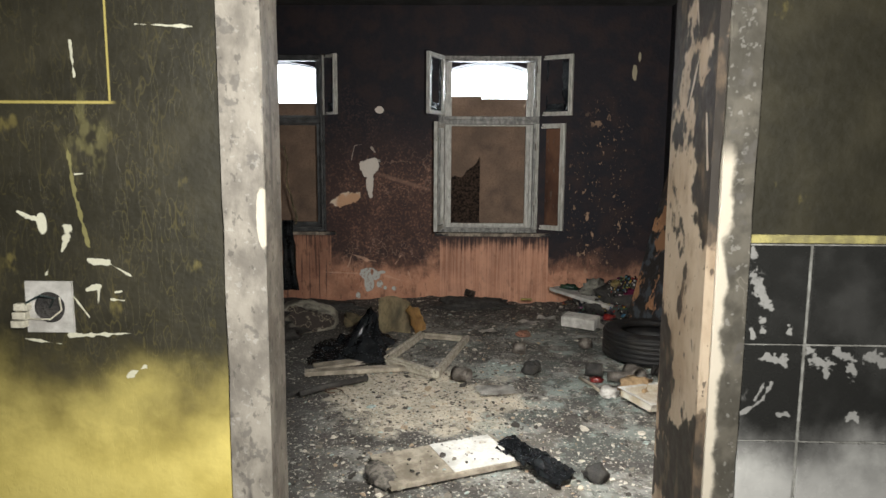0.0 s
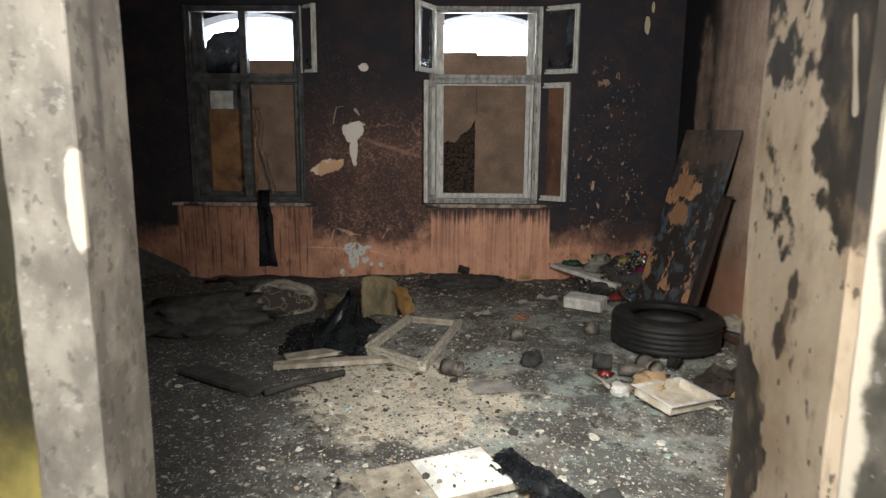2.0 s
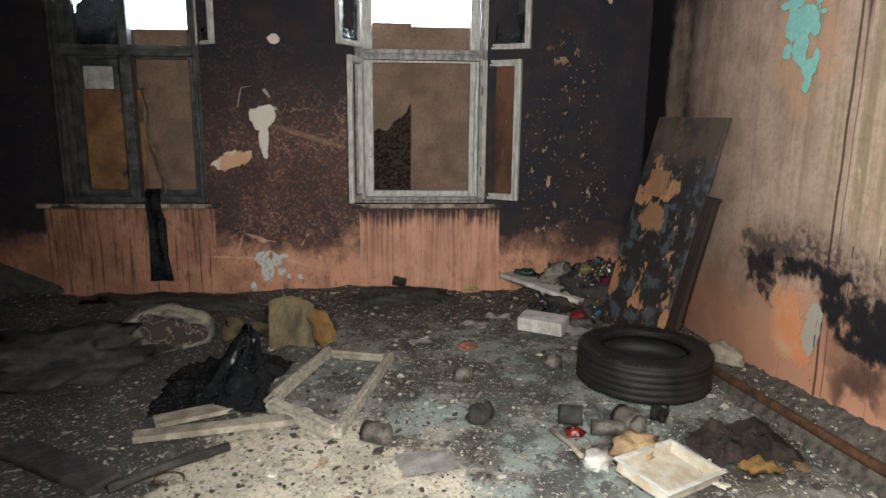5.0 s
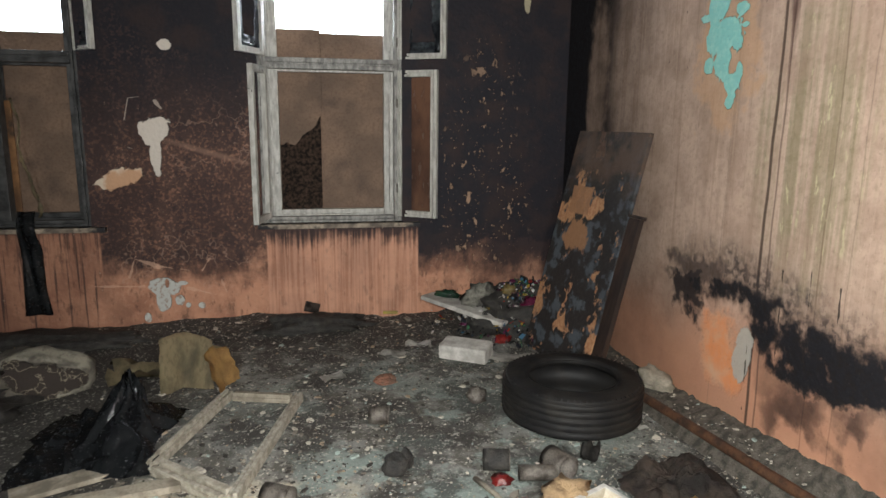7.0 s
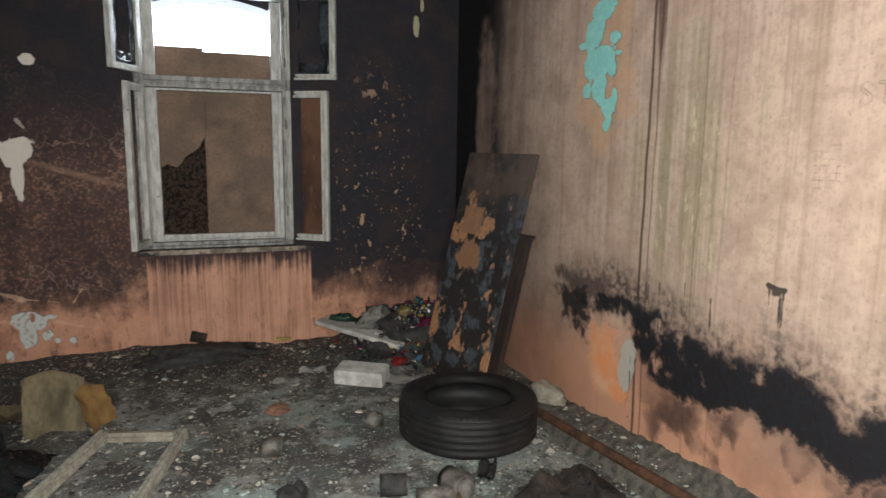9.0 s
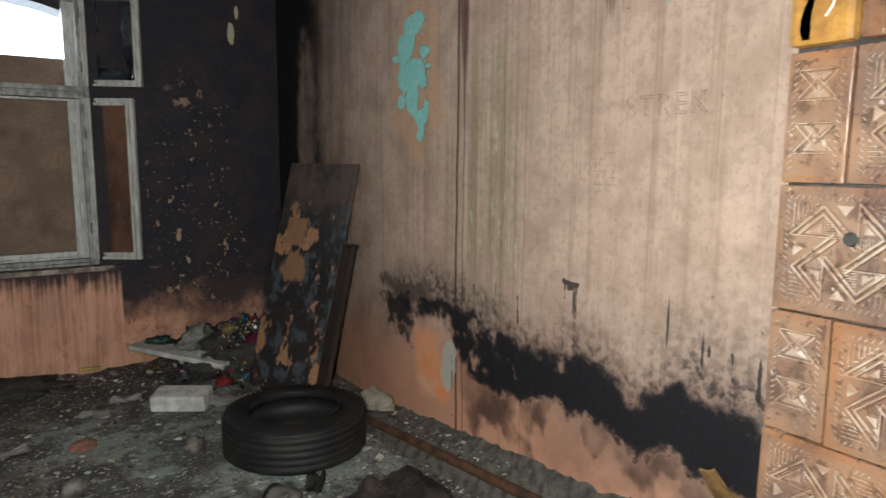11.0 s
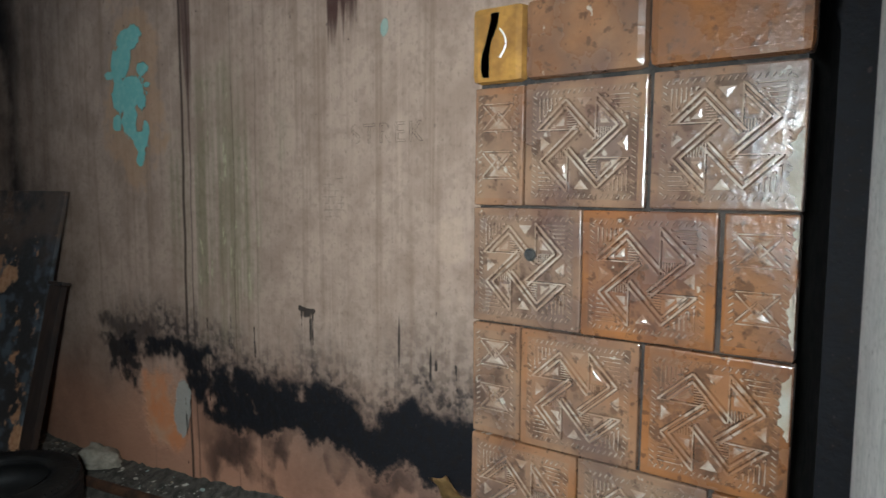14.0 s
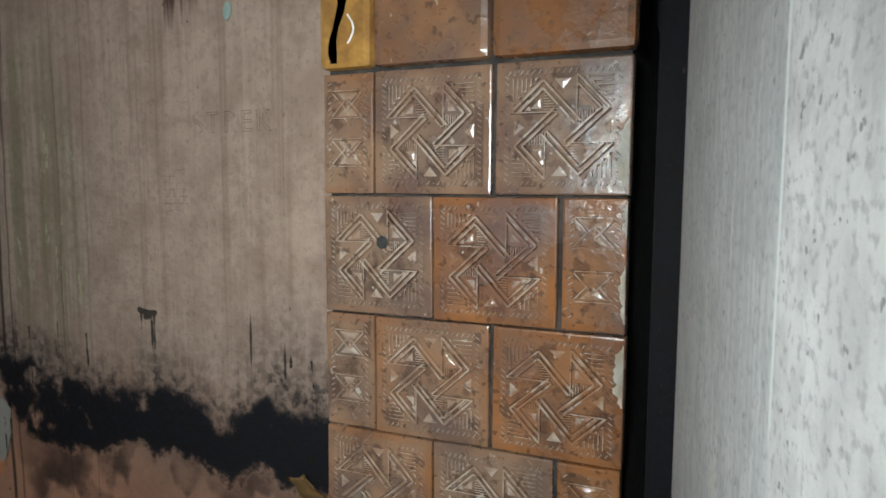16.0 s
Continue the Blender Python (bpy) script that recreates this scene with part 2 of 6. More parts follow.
def east_plaster():
    n = Net("stained_pink_plaster_long_wall")
    y, z = n.y, n.z
    big, mid, fine = n.noise(1.3, 5, seed=1), n.noise(6, 5, seed=4), n.noise(40, 4, seed=6)
    drips = n.noise(1.0, 5, (26, 26, 0.7), seed=8)
    thin = n.noise(1.0, 3, (90, 90, 1.2), seed=12)
    c = n.mix(n.step(0.38, 0.66, mid), (0.53, 0.385, 0.30), (0.42, 0.295, 0.225))
    c = n.mix(n.mul(n.step(0.48, 0.66, fine), 0.32), c, (0.30, 0.205, 0.155))
    c = n.mix(n.mul(n.step(0.56, 0.72, n.noise(85, 3, (1, 1, 0.6), seed=71)), 0.45), c, (0.24, 0.165, 0.125))
    c = n.mix(n.step(0.75, 0.25, n.add(z, n.mul(n.sub(big, 0.5), 0.5))), c, n.mix(mid, (0.62, 0.33, 0.21), (0.50, 0.25, 0.16)))
    wash = n.step(0.25, 0.8, z)
    c = n.mix(n.mul(n.mul(n.step(0.50, 0.68, drips), wash), 0.42), c, (0.25, 0.16, 0.11))
    c = n.mix(n.mul(n.mul(n.step(0.54, 0.70, thin), wash), 0.28), c, (0.68, 0.50, 0.40))
    # green-grey mildew below the teal scar
    green = n.mul(n.blot(y, z, 4.15, 1.25, 0.28, 0.42, n.mul(n.sub(mid, 0.5), 2.2), 0.5), n.mul(n.step(0.40, 0.60, drips), n.add(0.4, n.mul(fine, 0.8))))
    c = n.mix(n.mul(green, 0.62), c, (0.22, 0.21, 0.11))
    c = n.mix(n.mul(n.mul(green, n.step(0.62, 0.68, n.noise(45, 3, (1, 1, 0.3), seed=59))), 0.8), c, (0.62, 0.56, 0.34))
    # two long cracks with brown runs
    wob = n.mul(n.sub(n.noise(1.5, 3, seed=15), 0.5), 0.05)
    for at, w, f in ((4.372, 0.008, 0.9), (4.325, 0.005, 0.6), (4.06, 0.003, 0.35), (3.93, 0.0025, 0.3), (4.63, 0.0025, 0.25)):
        d = n.m("ABSOLUTE", n.sub(n.add(y, wob), at))
        c = n.mix(n.mul(n.step(w * 1.6, w * 0.4, d), f), c, (0.06, 0.035, 0.025))
    run = n.mul(n.blot(y, z, 3.52, 1.95, 0.06, 0.16, n.mul(n.sub(drips, 0.5), 4.0), 0.3), 0.9)
    run = n.hi(run, n.mul(n.blot(y, z, 4.34, 2.15, 0.045, 0.42, n.mul(n.sub(drips, 0.5), 3.0), 0.3), 0.75))
    c = n.mix(run, c, (0.05, 0.015, 0.012))
    # soot: the black band low on the wall, with a smoky fringe and runs below it
    j = n.add(n.mul(n.sub(mid, 0.5), 0.20), n.add(n.mul(n.sub(n.noise(15, 4, seed=27), 0.5), 0.11), n.mul(n.sub(fine, 0.5), 0.07)))
    upper = n.curve(y, ((2.3, 0.66), (3.0, 0.655), (3.25, 0.647), (3.40, 0.585), (3.46, 0.63), (3.6, 0.655), (3.8, 0.645), (3.93, 0.62), (4.08, 0.66), (4.35, 0.675), (4.6, 0.69), (4.75, 0.68), (4.97, 0.64), (5.2, 0.60)))
    lower = n.curve(y, ((2.3, 0.38), (3.0, 0.41), (3.155, 0.39), (3.26, 0.45), (3.354, 0.38), (3.53, 0.44), (3.626, 0.43), (3.79, 0.43), (3.93, 0.38), (4.08, 0.38), (4.245, 0.38), (4.33, 0.46), (4.48, 0.60), (4.8, 0.56), (5.05, 0.50), (5.2, 0.50)))
    jj = n.add(n.mul(j, 0.8), n.mul(n.sub(n.noise(24, 5, rough=0.7, seed=49), 0.5), 0.06))
    above, under_z = n.sub(n.add(z, jj), upper), n.sub(n.add(z, jj), lower)
    band = n.mul(n.step(0.05, -0.03, above), n.step(-0.035, 0.03, under_z))
    broken = n.step(0.40, 0.56, n.add(n.noise(9, 6, seed=45), n.add(n.mul(n.step(4.55, 4.25, y), 0.10), n.mul(n.step(3.75, 3.4, y), 0.3))))
    band = n.mul(band, n.add(0.25, n.mul(broken, 0.75)))
    inside = n.mul(n.step(2.0, 2.4, y), n.step(5.1, 4.85, y))
    puff = n.noise(5.5, 2.5, (1, 1, 0.8), seed=29)
    speckle = n.add(0.45, n.mul(n.step(0.40, 0.60, n.noise(30, 5, seed=47)), 0.55))
    reach = n.add(above, n.add(n.mul(n.sub(drips, 0.5), 0.22), n.mul(n.sub(puff, 0.5), 0.30)))
    smoke = n.mul(n.mul(n.step(0.22, -0.02, reach), n.step(-0.02, 0.02, above)), speckle)
    tall = n.mul(n.mul(n.mul(n.step(0.46, 0.0, reach), n.step(-0.02, 0.02, above)), n.step(3.7, 3.2, y)), n.mul(speckle, 0.6))
    lobes = n.add(under_z, n.mul(n.sub(puff, 0.5), 0.75))
    below = n.mul(n.mul(n.step(-0.16, -0.05, lobes), n.step(0.03, -0.01, under_z)), n.step(4.45, 4.15, y))
    below = n.mul(below, n.add(0.50, n.mul(n.step(0.35, 0.65, mid), 0.35)))
    soft = n.mul(n.mul(n.step(-0.34, -0.02, n.add(under_z, n.mul(n.sub(mid, 0.5), 0.3))), n.step(0.03, -0.01, under_z)), n.mul(n.step(4.3, 3.5, y), 0.45))
    soot = n.mul(n.hi(n.hi(band, n.mul(n.hi(smoke, tall), 0.9)), n.hi(below, soft)), inside)
    blob = n.hi(n.mul(n.blot(y, z, 4.86, 0.56, 0.13, 0.11, n.mul(n.sub(n.noise(12, 5, seed=41), 0.5), 4.5), 0.4), 0.95), n.mul(n.blot(y, z, 4.80, 0.68, 0.26, 0.07, n.mul(n.sub(n.noise(12, 5, seed=43), 0.5), 4.0), 0.7), 0.8))
    soot = n.hi(soot, blob)
    # burnt corner next to the window wall, with one grey rubbed place
    corner = n.mul(n.step(5.50, 5.95, n.add(y, n.mul(n.sub(big, 0.5), 0.7))), n.step(0.25, 0.55, n.add(z, j)))
    rub = n.blot(y, z, 6.02, 1.55, 0.12, 0.42, n.mul(n.sub(mid, 0.5), 1.6), 0.5)
    soot = n.hi(soot, n.mul(corner, n.inv(n.mul(rub, 0.75))))
    haze = n.mul(n.step(4.6, 6.1, n.add(y, n.mul(n.sub(big, 0.5), 1.4))), 0.65)
    soot = n.hi(soot, n.mul(haze, n.add(0.3, mid)))
    # full black from y 2.35 towards the door wall
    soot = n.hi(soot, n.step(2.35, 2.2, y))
    soot = n.hi(soot, n.mul(n.step(2.15, 2.6, n.add(z, n.mul(n.sub(big, 0.5), 0.6))), 0.8))
    c = n.mix(soot, c, n.mix(n.step(0.45, 0.7, fine), SOOT_GLARE, (0.016, 0.013, 0.013)))
    # bared coats: orange, grey, teal
    rag = n.add(n.mul(n.sub(mid, 0.5), 2.0), n.mul(n.sub(fine, 0.5), 0.7))
    orange = n.mul(n.hi(n.blot(y, z, 4.60, 0.40, 0.11, 0.13, rag, 0.35), n.blot(y, z, 4.58, 0.28, 0.13, 0.07, rag, 0.4)), n.add(0.55, n.mul(fine, 0.6)))
    c = n.mix(orange, c, n.mix(n.step(0.4, 0.62, mid), (0.78, 0.30, 0.12), (0.70, 0.42, 0.27)))
    grey = n.mul(n.blot(n.add(y, n.mul(z, 0.18)), z, 4.495, 0.42, 0.055, 0.11, n.mul(rag, 0.75)), 0.9)
    c = n.mix(grey, c, (0.45, 0.43, 0.38))
    under = n.blot(y, z, 4.72, 1.68, 0.21, 0.36, rag, 0.2)
    c = n.mix(n.mul(under, 0.55), c, (0.52, 0.30, 0.16))
    rag = n.add(n.mul(n.sub(n.noise(11, 4, seed=31), 0.5), 2.4), n.mul(n.sub(fine, 0.5), 0.6))
    rag = n.add(n.mul(n.sub(n.noise(14, 2.5, seed=31), 0.5), 1.9), n.mul(n.sub(fine, 0.5), 0.3))
    teal = n.blot(y, z, 4.715, 1.93, 0.075, 0.05, rag, 0.05)
    for cy, cz, ry, rz in ((4.79, 1.84, 0.075, 0.09), (4.745, 1.70, 0.125, 0.085), (4.735, 1.60, 0.06, 0.085), (4.665, 1.50, 0.05, 0.05), (4.67, 1.43, 0.025, 0.03), (4.845, 1.585, 0.035, 0.035), (4.635, 1.80, 0.045, 0.03), (4.605, 1.73, 0.025, 0.012), (4.62, 1.545, 0.02, 0.045), (4.89, 1.79, 0.03, 0.02)):
        teal = n.hi(teal, n.blot(y, z, cy, cz, ry, rz, rag, 0.05))
    drop = n.mul(n.blot(y, z, 3.336, 1.79, 0.014, 0.022, rag, 0.1), 0.5)
    teal = n.hi(teal, drop)
    c = n.mix(teal, c, n.mix(n.step(0.4, 0.7, fine), (0.25, 0.58, 0.54), (0.34, 0.64, 0.58)))
    # pencil marks and a soot drip from a nail
    box_m = n.mul(n.mul(n.step(3.50, 3.51, y), n.step(3.60, 3.59, y)), n.mul(n.step(1.21, 1.22, z), n.step(1.36, 1.35, z)))
    gy = n.m("ABSOLUTE", n.sub(n.m("FRACT", n.mul(n.add(y, n.mul(n.sub(mid, 0.5), 0.03)), 36.0)), 0.5))
    gz = n.m("ABSOLUTE", n.sub(n.m("FRACT", n.mul(n.add(z, n.mul(n.sub(mid, 0.5), 0.03)), 48.0)), 0.5))
    marks = n.mul(box_m, n.hi(n.step(0.07, 0.03, gy), n.step(0.09, 0.04, gz)))
    c = n.mix(n.mul(marks, n.mul(n.step(0.42, 0.58, n.noise(34, 3, seed=77)), 0.5)), c, (0.10, 0.075, 0.06))
    nail = n.hi(n.blot(y, z, 3.68, 0.885, 0.022, 0.012, n.mul(n.sub(fine, 0.5), 1.5), 0.3), n.blot(y, z, 3.665, 0.84, 0.006, 0.05, n.mul(n.sub(fine, 0.5), 1.5), 0.3))
    wob2 = n.mul(n.sub(n.noise(9, 3, seed=55), 0.5), 5.0)
    for a, b, w in (((3.715, 0.90), (3.655, 0.895), 0.012), ((3.71, 0.89), (3.708, 0.83), 0.006), ((3.655, 0.89), (3.655, 0.78), 0.006), ((4.24, 0.80), (4.235, 0.45), 0.007), ((4.10, 0.95), (4.09, 0.50), 0.006), ((3.96, 0.80), (3.955, 0.60), 0.007), ((3.14, 0.95), (3.14, 0.78), 0.009), ((2.99, 0.88), (2.99, 0.70), 0.009), ((3.07, 0.80), (3.065, 0.73), 0.006), ((4.40, 0.45), (4.395, 0.18), 0.009)):
        nail = n.hi(nail, n.stroke(y, z, a, b, w, wob2))
    nail = n.hi(nail, n.hi(n.blot(y, z, 3.28, 0.84, 0.004, 0.07, n.mul(n.sub(fine, 0.5), 1.0), 0.4), n.blot(y, z, 3.16, 0.79, 0.004, 0.05, n.mul(n.sub(fine, 0.5), 1.0), 0.4)))
    c = n.mix(n.mul(nail, 0.9), c, (0.02, 0.016, 0.015))
    dots = n.hi(n.mul(n.step(0.70, 0.73, n.noise(30, 3, (1, 1, 0.7), seed=51)), n.step(1.2, 1.7, z)), n.mul(n.step(0.68, 0.72, n.noise(110, 2, seed=57)), 0.5))
    c = n.mix(n.mul(dots, 0.7), c, (0.09, 0.06, 0.05))
    pale = n.mul(n.blot(y, z, 3.10, 1.16, 0.05, 0.06, n.mul(n.sub(mid, 0.5), 2.5), 0.4), 0.25)
    c = n.mix(pale, c, (0.72, 0.52, 0.38))
    scar = n.hi(n.hi(teal, orange), grey)
    return n.done(c, n.add(0.55, n.mul(fine, 0.35)), n.sub(n.add(n.mul(mid, 0.5), n.add(n.mul(fine, 0.5), n.mul(drips, 0.2))), n.mul(scar, 0.7)), 0.008, spec=0.25)


def front_plaster():
    n = Net("yellow_painted_plaster_black_with_soot")
    x, z = n.x, n.z
    mid, fine = n.noise(7, 5, seed=2), n.noise(45, 4, seed=3)
    lines = []
    for k in range(5):
        f = n.noise(9.0 + 4.0 * k, 2.5, (1.4, 1, 0.38), seed=40 + 7 * k)
        lines.append(n.step(0.006, 0.0005, n.m("ABSOLUTE", n.sub(f, 0.46 + 0.025 * k))))
    web = n.hi(n.hi(lines[0], lines[1]), n.hi(lines[2], n.hi(lines[3], lines[4])))
    c = n.mix(n.step(0.4, 0.7, mid), (0.80, 0.66, 0.20), (0.66, 0.53, 0.14))
    soot = n.step(0.66, 0.97, n.add(z, n.mul(n.sub(mid, 0.5), 0.26)))
    scratch = n.mul(n.mul(web, 0.12), n.mul(n.step(0.36, 0.60, n.noise(4, 4, seed=8)), n.step(0.15, -0.05, x)))
    scratch = n.hi(scratch, n.mul(n.step(0.64, 0.72, n.noise(16, 5, (1, 1, 0.5), seed=17)), 0.3))
    edge = n.hi(n.mul(n.step(0.003, 0.001, n.m("ABSOLUTE", n.add(x, 0.205))), n.step(1.41, 1.42, z)), n.mul(n.step(0.004, 0.001, n.m("ABSOLUTE", n.sub(z, 1.415))), n.step(-0.19, -0.21, x)))
    soot = n.mul(soot, n.inv(n.hi(n.mul(scratch, 0.5), n.mul(edge, 0.6))))
    c = n.mix(n.mul(soot, 0.99), c, n.mix(n.step(0.4, 0.7, mid), (0.020, 0.0185, 0.0135), (0.040, 0.036, 0.024)))
    rag = n.mul(n.sub(n.noise(30, 4, seed=19), 0.5), 2.6)
    chip = n.hi(n.blot(x, z, -0.352, 1.185, 0.010, 0.022, n.mul(rag, 0.5)), n.stroke(x, z, (-0.397, 1.207), (-0.355, 1.19), 0.010, rag))
    for a, b, w in (((-0.303, 1.178), (-0.305, 1.155), 0.016), ((-0.305, 1.155), (-0.317, 1.131), 0.009), ((-0.267, 1.114), (-0.225, 1.108), 0.012), ((-0.225, 1.108), (-0.183, 1.083), 0.006), ((-0.270, 1.055), (-0.245, 1.062), 0.008), ((-0.247, 1.06), (-0.251, 1.030), 0.005), ((-0.225, 1.036), (-0.199, 1.034), 0.007), ((-0.215, 1.05), (-0.203, 1.053), 0.006), ((-0.149, 1.558), (-0.043, 1.554), 0.006), ((-0.274, 1.527), (-0.270, 1.463), 0.006), ((-0.31, 0.962), (-0.19, 0.968), 0.010), ((-0.40, 0.955), (-0.33, 0.945), 0.006), ((-0.20, 0.88), (-0.165, 0.90), 0.014), ((-0.35, 1.085), (-0.345, 1.095), 0.008), ((-0.305, 1.05), (-0.27, 1.0), 0.004), ((-0.28, 1.28), (-0.25, 1.283), 0.005)):
        chip = n.hi(chip, n.mul(n.stroke(x, z, a, b, w, rag), 0.85))
    yellow = n.hi(n.stroke(x, z, (-0.292, 1.33), (-0.284, 1.24), 0.009, rag), n.stroke(x, z, (-0.284, 1.24), (-0.262, 1.14), 0.008, rag))
    rubbed = n.mul(n.blot(x, z, -0.255, 1.35, 0.05, 0.06, n.mul(n.sub(mid, 0.5), 2.5), 0.5), n.step(0.48, 0.56, n.noise(22, 3, (1, 1, 0.5), seed=73)))
    c = n.mix(n.mul(n.hi(yellow, n.mul(rubbed, 0.45)), 0.5), c, (0.42, 0.38, 0.15))
    c = n.mix(chip, c, (0.72, 0.70, 0.55))
    return n.done(c, n.add(0.38, n.mul(fine, 0.3)), n.add(n.mul(mid, 0.5), n.add(n.mul(fine, 0.4), n.mul(scratch, -0.3))), 0.004)


def floor_mat():
    n = Net("burnt_dusty_floor")
    x, y = n.x, n.y
    big, mid, fine = n.noise(1.4, 5, seed=3), n.noise(6, 6, seed=5), n.noise(42, 5, seed=7)
    c = n.mix(n.step(0.42, 0.56, mid), (0.25, 0.25, 0.23), (0.125, 0.115, 0.10))
    teal = n.mul(n.blot(x, y, 1.0, 4.35, 0.75, 1.15, n.mul(n.sub(big, 0.5), 2.0), 0.5), n.step(0.54, 0.47, n.noise(3.6, 7, rough=0.62, seed=23)))
    c = n.mix(n.mul(teal, 0.85), c, (0.27, 0.325, 0.30))
    dust = n.blot(x, y, 0.28, 4.0, 0.52, 0.52, n.add(n.mul(n.sub(big, 0.5), 1.4), n.mul(n.sub(mid, 0.5), 1.7)), 0.22)
    c = n.mix(n.mul(dust, 0.95), c, n.mix(n.step(0.4, 0.7, fine), (0.66, 0.59, 0.47), (0.42, 0.37, 0.28)))
    char = n.hi(n.step(5.35, 6.1, n.add(y, n.mul(n.sub(mid, 0.5), 1.4))), n.step(0.25, -0.35, n.add(x, n.mul(n.sub(big, 0.5), 1.3))))
    char = n.mul(char, n.inv(n.mul(dust, 0.8)))
    char = n.hi(char, n.mul(n.mul(n.hi(n.step(0.49, 0.57, n.noise(3.1, 7, rough=0.65, seed=13)), n.step(0.56, 0.62, n.noise(11, 6, rough=0.65, seed=33))), 0.85), n.inv(n.mul(dust, 0.6))))
    c = n.mix(n.mul(char, 0.9), c, n.mix(n.step(0.4, 0.7, fine), (0.022, 0.02, 0.018), (0.055, 0.05, 0.045)))
    speck = n.hi(n.step(0.60, 0.66, n.noise(75, 3, seed=17)), n.step(0.62, 0.66, n.noise(28, 5, seed=19)))
    c = n.mix(n.mul(speck, 0.7), c, (0.50, 0.48, 0.43))
    return n.done(c, n.add(0.6, n.mul(fine, 0.3)), n.add(mid, n.mul(fine, 0.7)), 0.012)


def jamb_mat(name, bare, sooty=0.0):
    n = Net(name)
    z = n.z
    mid, fine = n.noise(8, 5, (1, 1, 0.7), seed=2), n.noise(40, 4, seed=4)
    long = n.noise(1.0, 4, (30, 30, 3), seed=6)
    if bare:
        c = n.mix(n.step(0.4, 0.65, mid), (0.56, 0.45, 0.33), (0.42, 0.31, 0.21))
        big = n.noise(4.5, 6, (1, 1, 0.8), seed=9)
        cover = n.add(n.mul(n.sub(big, 0.5), 1.7), n.curve(z, ((0.0, 1.14), (0.70, 1.12), (0.90, 0.98), (1.05, 0.90), (1.26, 0.95), (1.38, 1.2), (1.45, 1.25), (2.4, 1.25))))
        char = n.step(1.03, 1.07, cover)
        c = n.mix(n.mul(char, 0.95), c, (0.02, 0.018, 0.017))
        c = n.mix(n.mul(n.step(0.60, 0.64, n.noise(12, 5, (1, 1, 0.6), seed=14)), 0.9), c, (0.03, 0.022, 0.02))
        c = n.mix(n.mul(n.step(0.52, 0.70, n.noise(26, 5, (1, 1, 0.5), seed=16)), 0.55), c, (0.24, 0.17, 0.11))
        c = n.mix(n.mul(n.step(0.66, 0.69, n.noise(60, 3, (1, 1, 0.5), seed=18)), 0.8), c, (0.06, 0.045, 0.035))
        split = n.hi(n.stroke(n.y, z, (0.02, 1.66), (-0.02, 1.52), 0.010, n.mul(n.sub(mid, 0.5), 4.0)), n.stroke(n.y, z, (-0.02, 1.52), (0.03, 1.42), 0.010, n.mul(n.sub(mid, 0.5), 4.0)))
        split = n.hi(split, n.stroke(n.y, z, (-0.07, 1.40), (-0.09, 1.30), 0.006, n.mul(n.sub(mid, 0.5), 4.0)))
        c = n.mix(n.mul(split, 0.85), c, (0.62, 0.52, 0.40))
    else:
        c = n.mix(n.step(0.36, 0.62, n.noise(13, 6, (1, 1, 0.6), rough=0.62, seed=65)), (0.37, 0.335, 0.285), (0.19, 0.17, 0.145))
        c = n.mix(n.mul(n.step(0.60, 0.64, n.noise(48, 4, (1, 1, 0.6), seed=67)), 0.55), c, (0.07, 0.062, 0.055))
        c = n.mix(n.mul(n.step(0.60, 0.72, long), 0.7), c, (0.10, 0.09, 0.085))
        c = n.mix(sooty, c, n.mix(n.step(0.45, 0.62, n.noise(14, 5, seed=43)), (0.055, 0.05, 0.038), (0.12, 0.108, 0.085)))
        hair = n.step(0.006, 0.0, n.m("ABSOLUTE", n.sub(n.noise(12, 3, (1, 1, 0.5), seed=63), 0.5)))
        c = n.mix(n.mul(n.mul(hair, n.step(0.52, 0.6, mid)), 0.22), c, (0.60, 0.56, 0.48))
        chip = n.step(0.655, 0.675, n.noise(9, 4, (1, 1, 0.35), seed=23))
        rag = n.add(n.mul(n.sub(mid, 0.5), 2.0), n.mul(n.sub(fine, 0.5), 0.8))
        chip = n.hi(n.mul(chip, 0.45), n.mul(n.blot(n.x, z, -0.412, 1.20, 0.012, 0.05, n.mul(rag, 0.7)), n.step(-0.098, -0.104, n.y)))
        strip = n.mul(n.step(0.463, 0.452, n.add(n.x, n.mul(n.sub(n.noise(13, 4, seed=33), 0.5), 0.05))), n.step(0.43, 0.436, n.x))
        chip = n.hi(chip, n.mul(strip, n.step(1.36, 1.30, z)))
        grit = n.step(0.62, 0.66, n.noise(70, 3, seed=35))
        c = n.mix(n.mul(grit, 0.22), c, (0.62, 0.60, 0.56))
        c = n.mix(n.mul(n.step(0.60, 0.66, n.noise(26, 5, seed=37)), 0.6), c, (0.12, 0.11, 0.10))
        c = n.mix(chip, c, (0.66, 0.59, 0.48))
    return n.done(c, n.add(0.35, n.mul(fine, 0.4)), n.add(mid, n.mul(fine, 0.5)), 0.004)


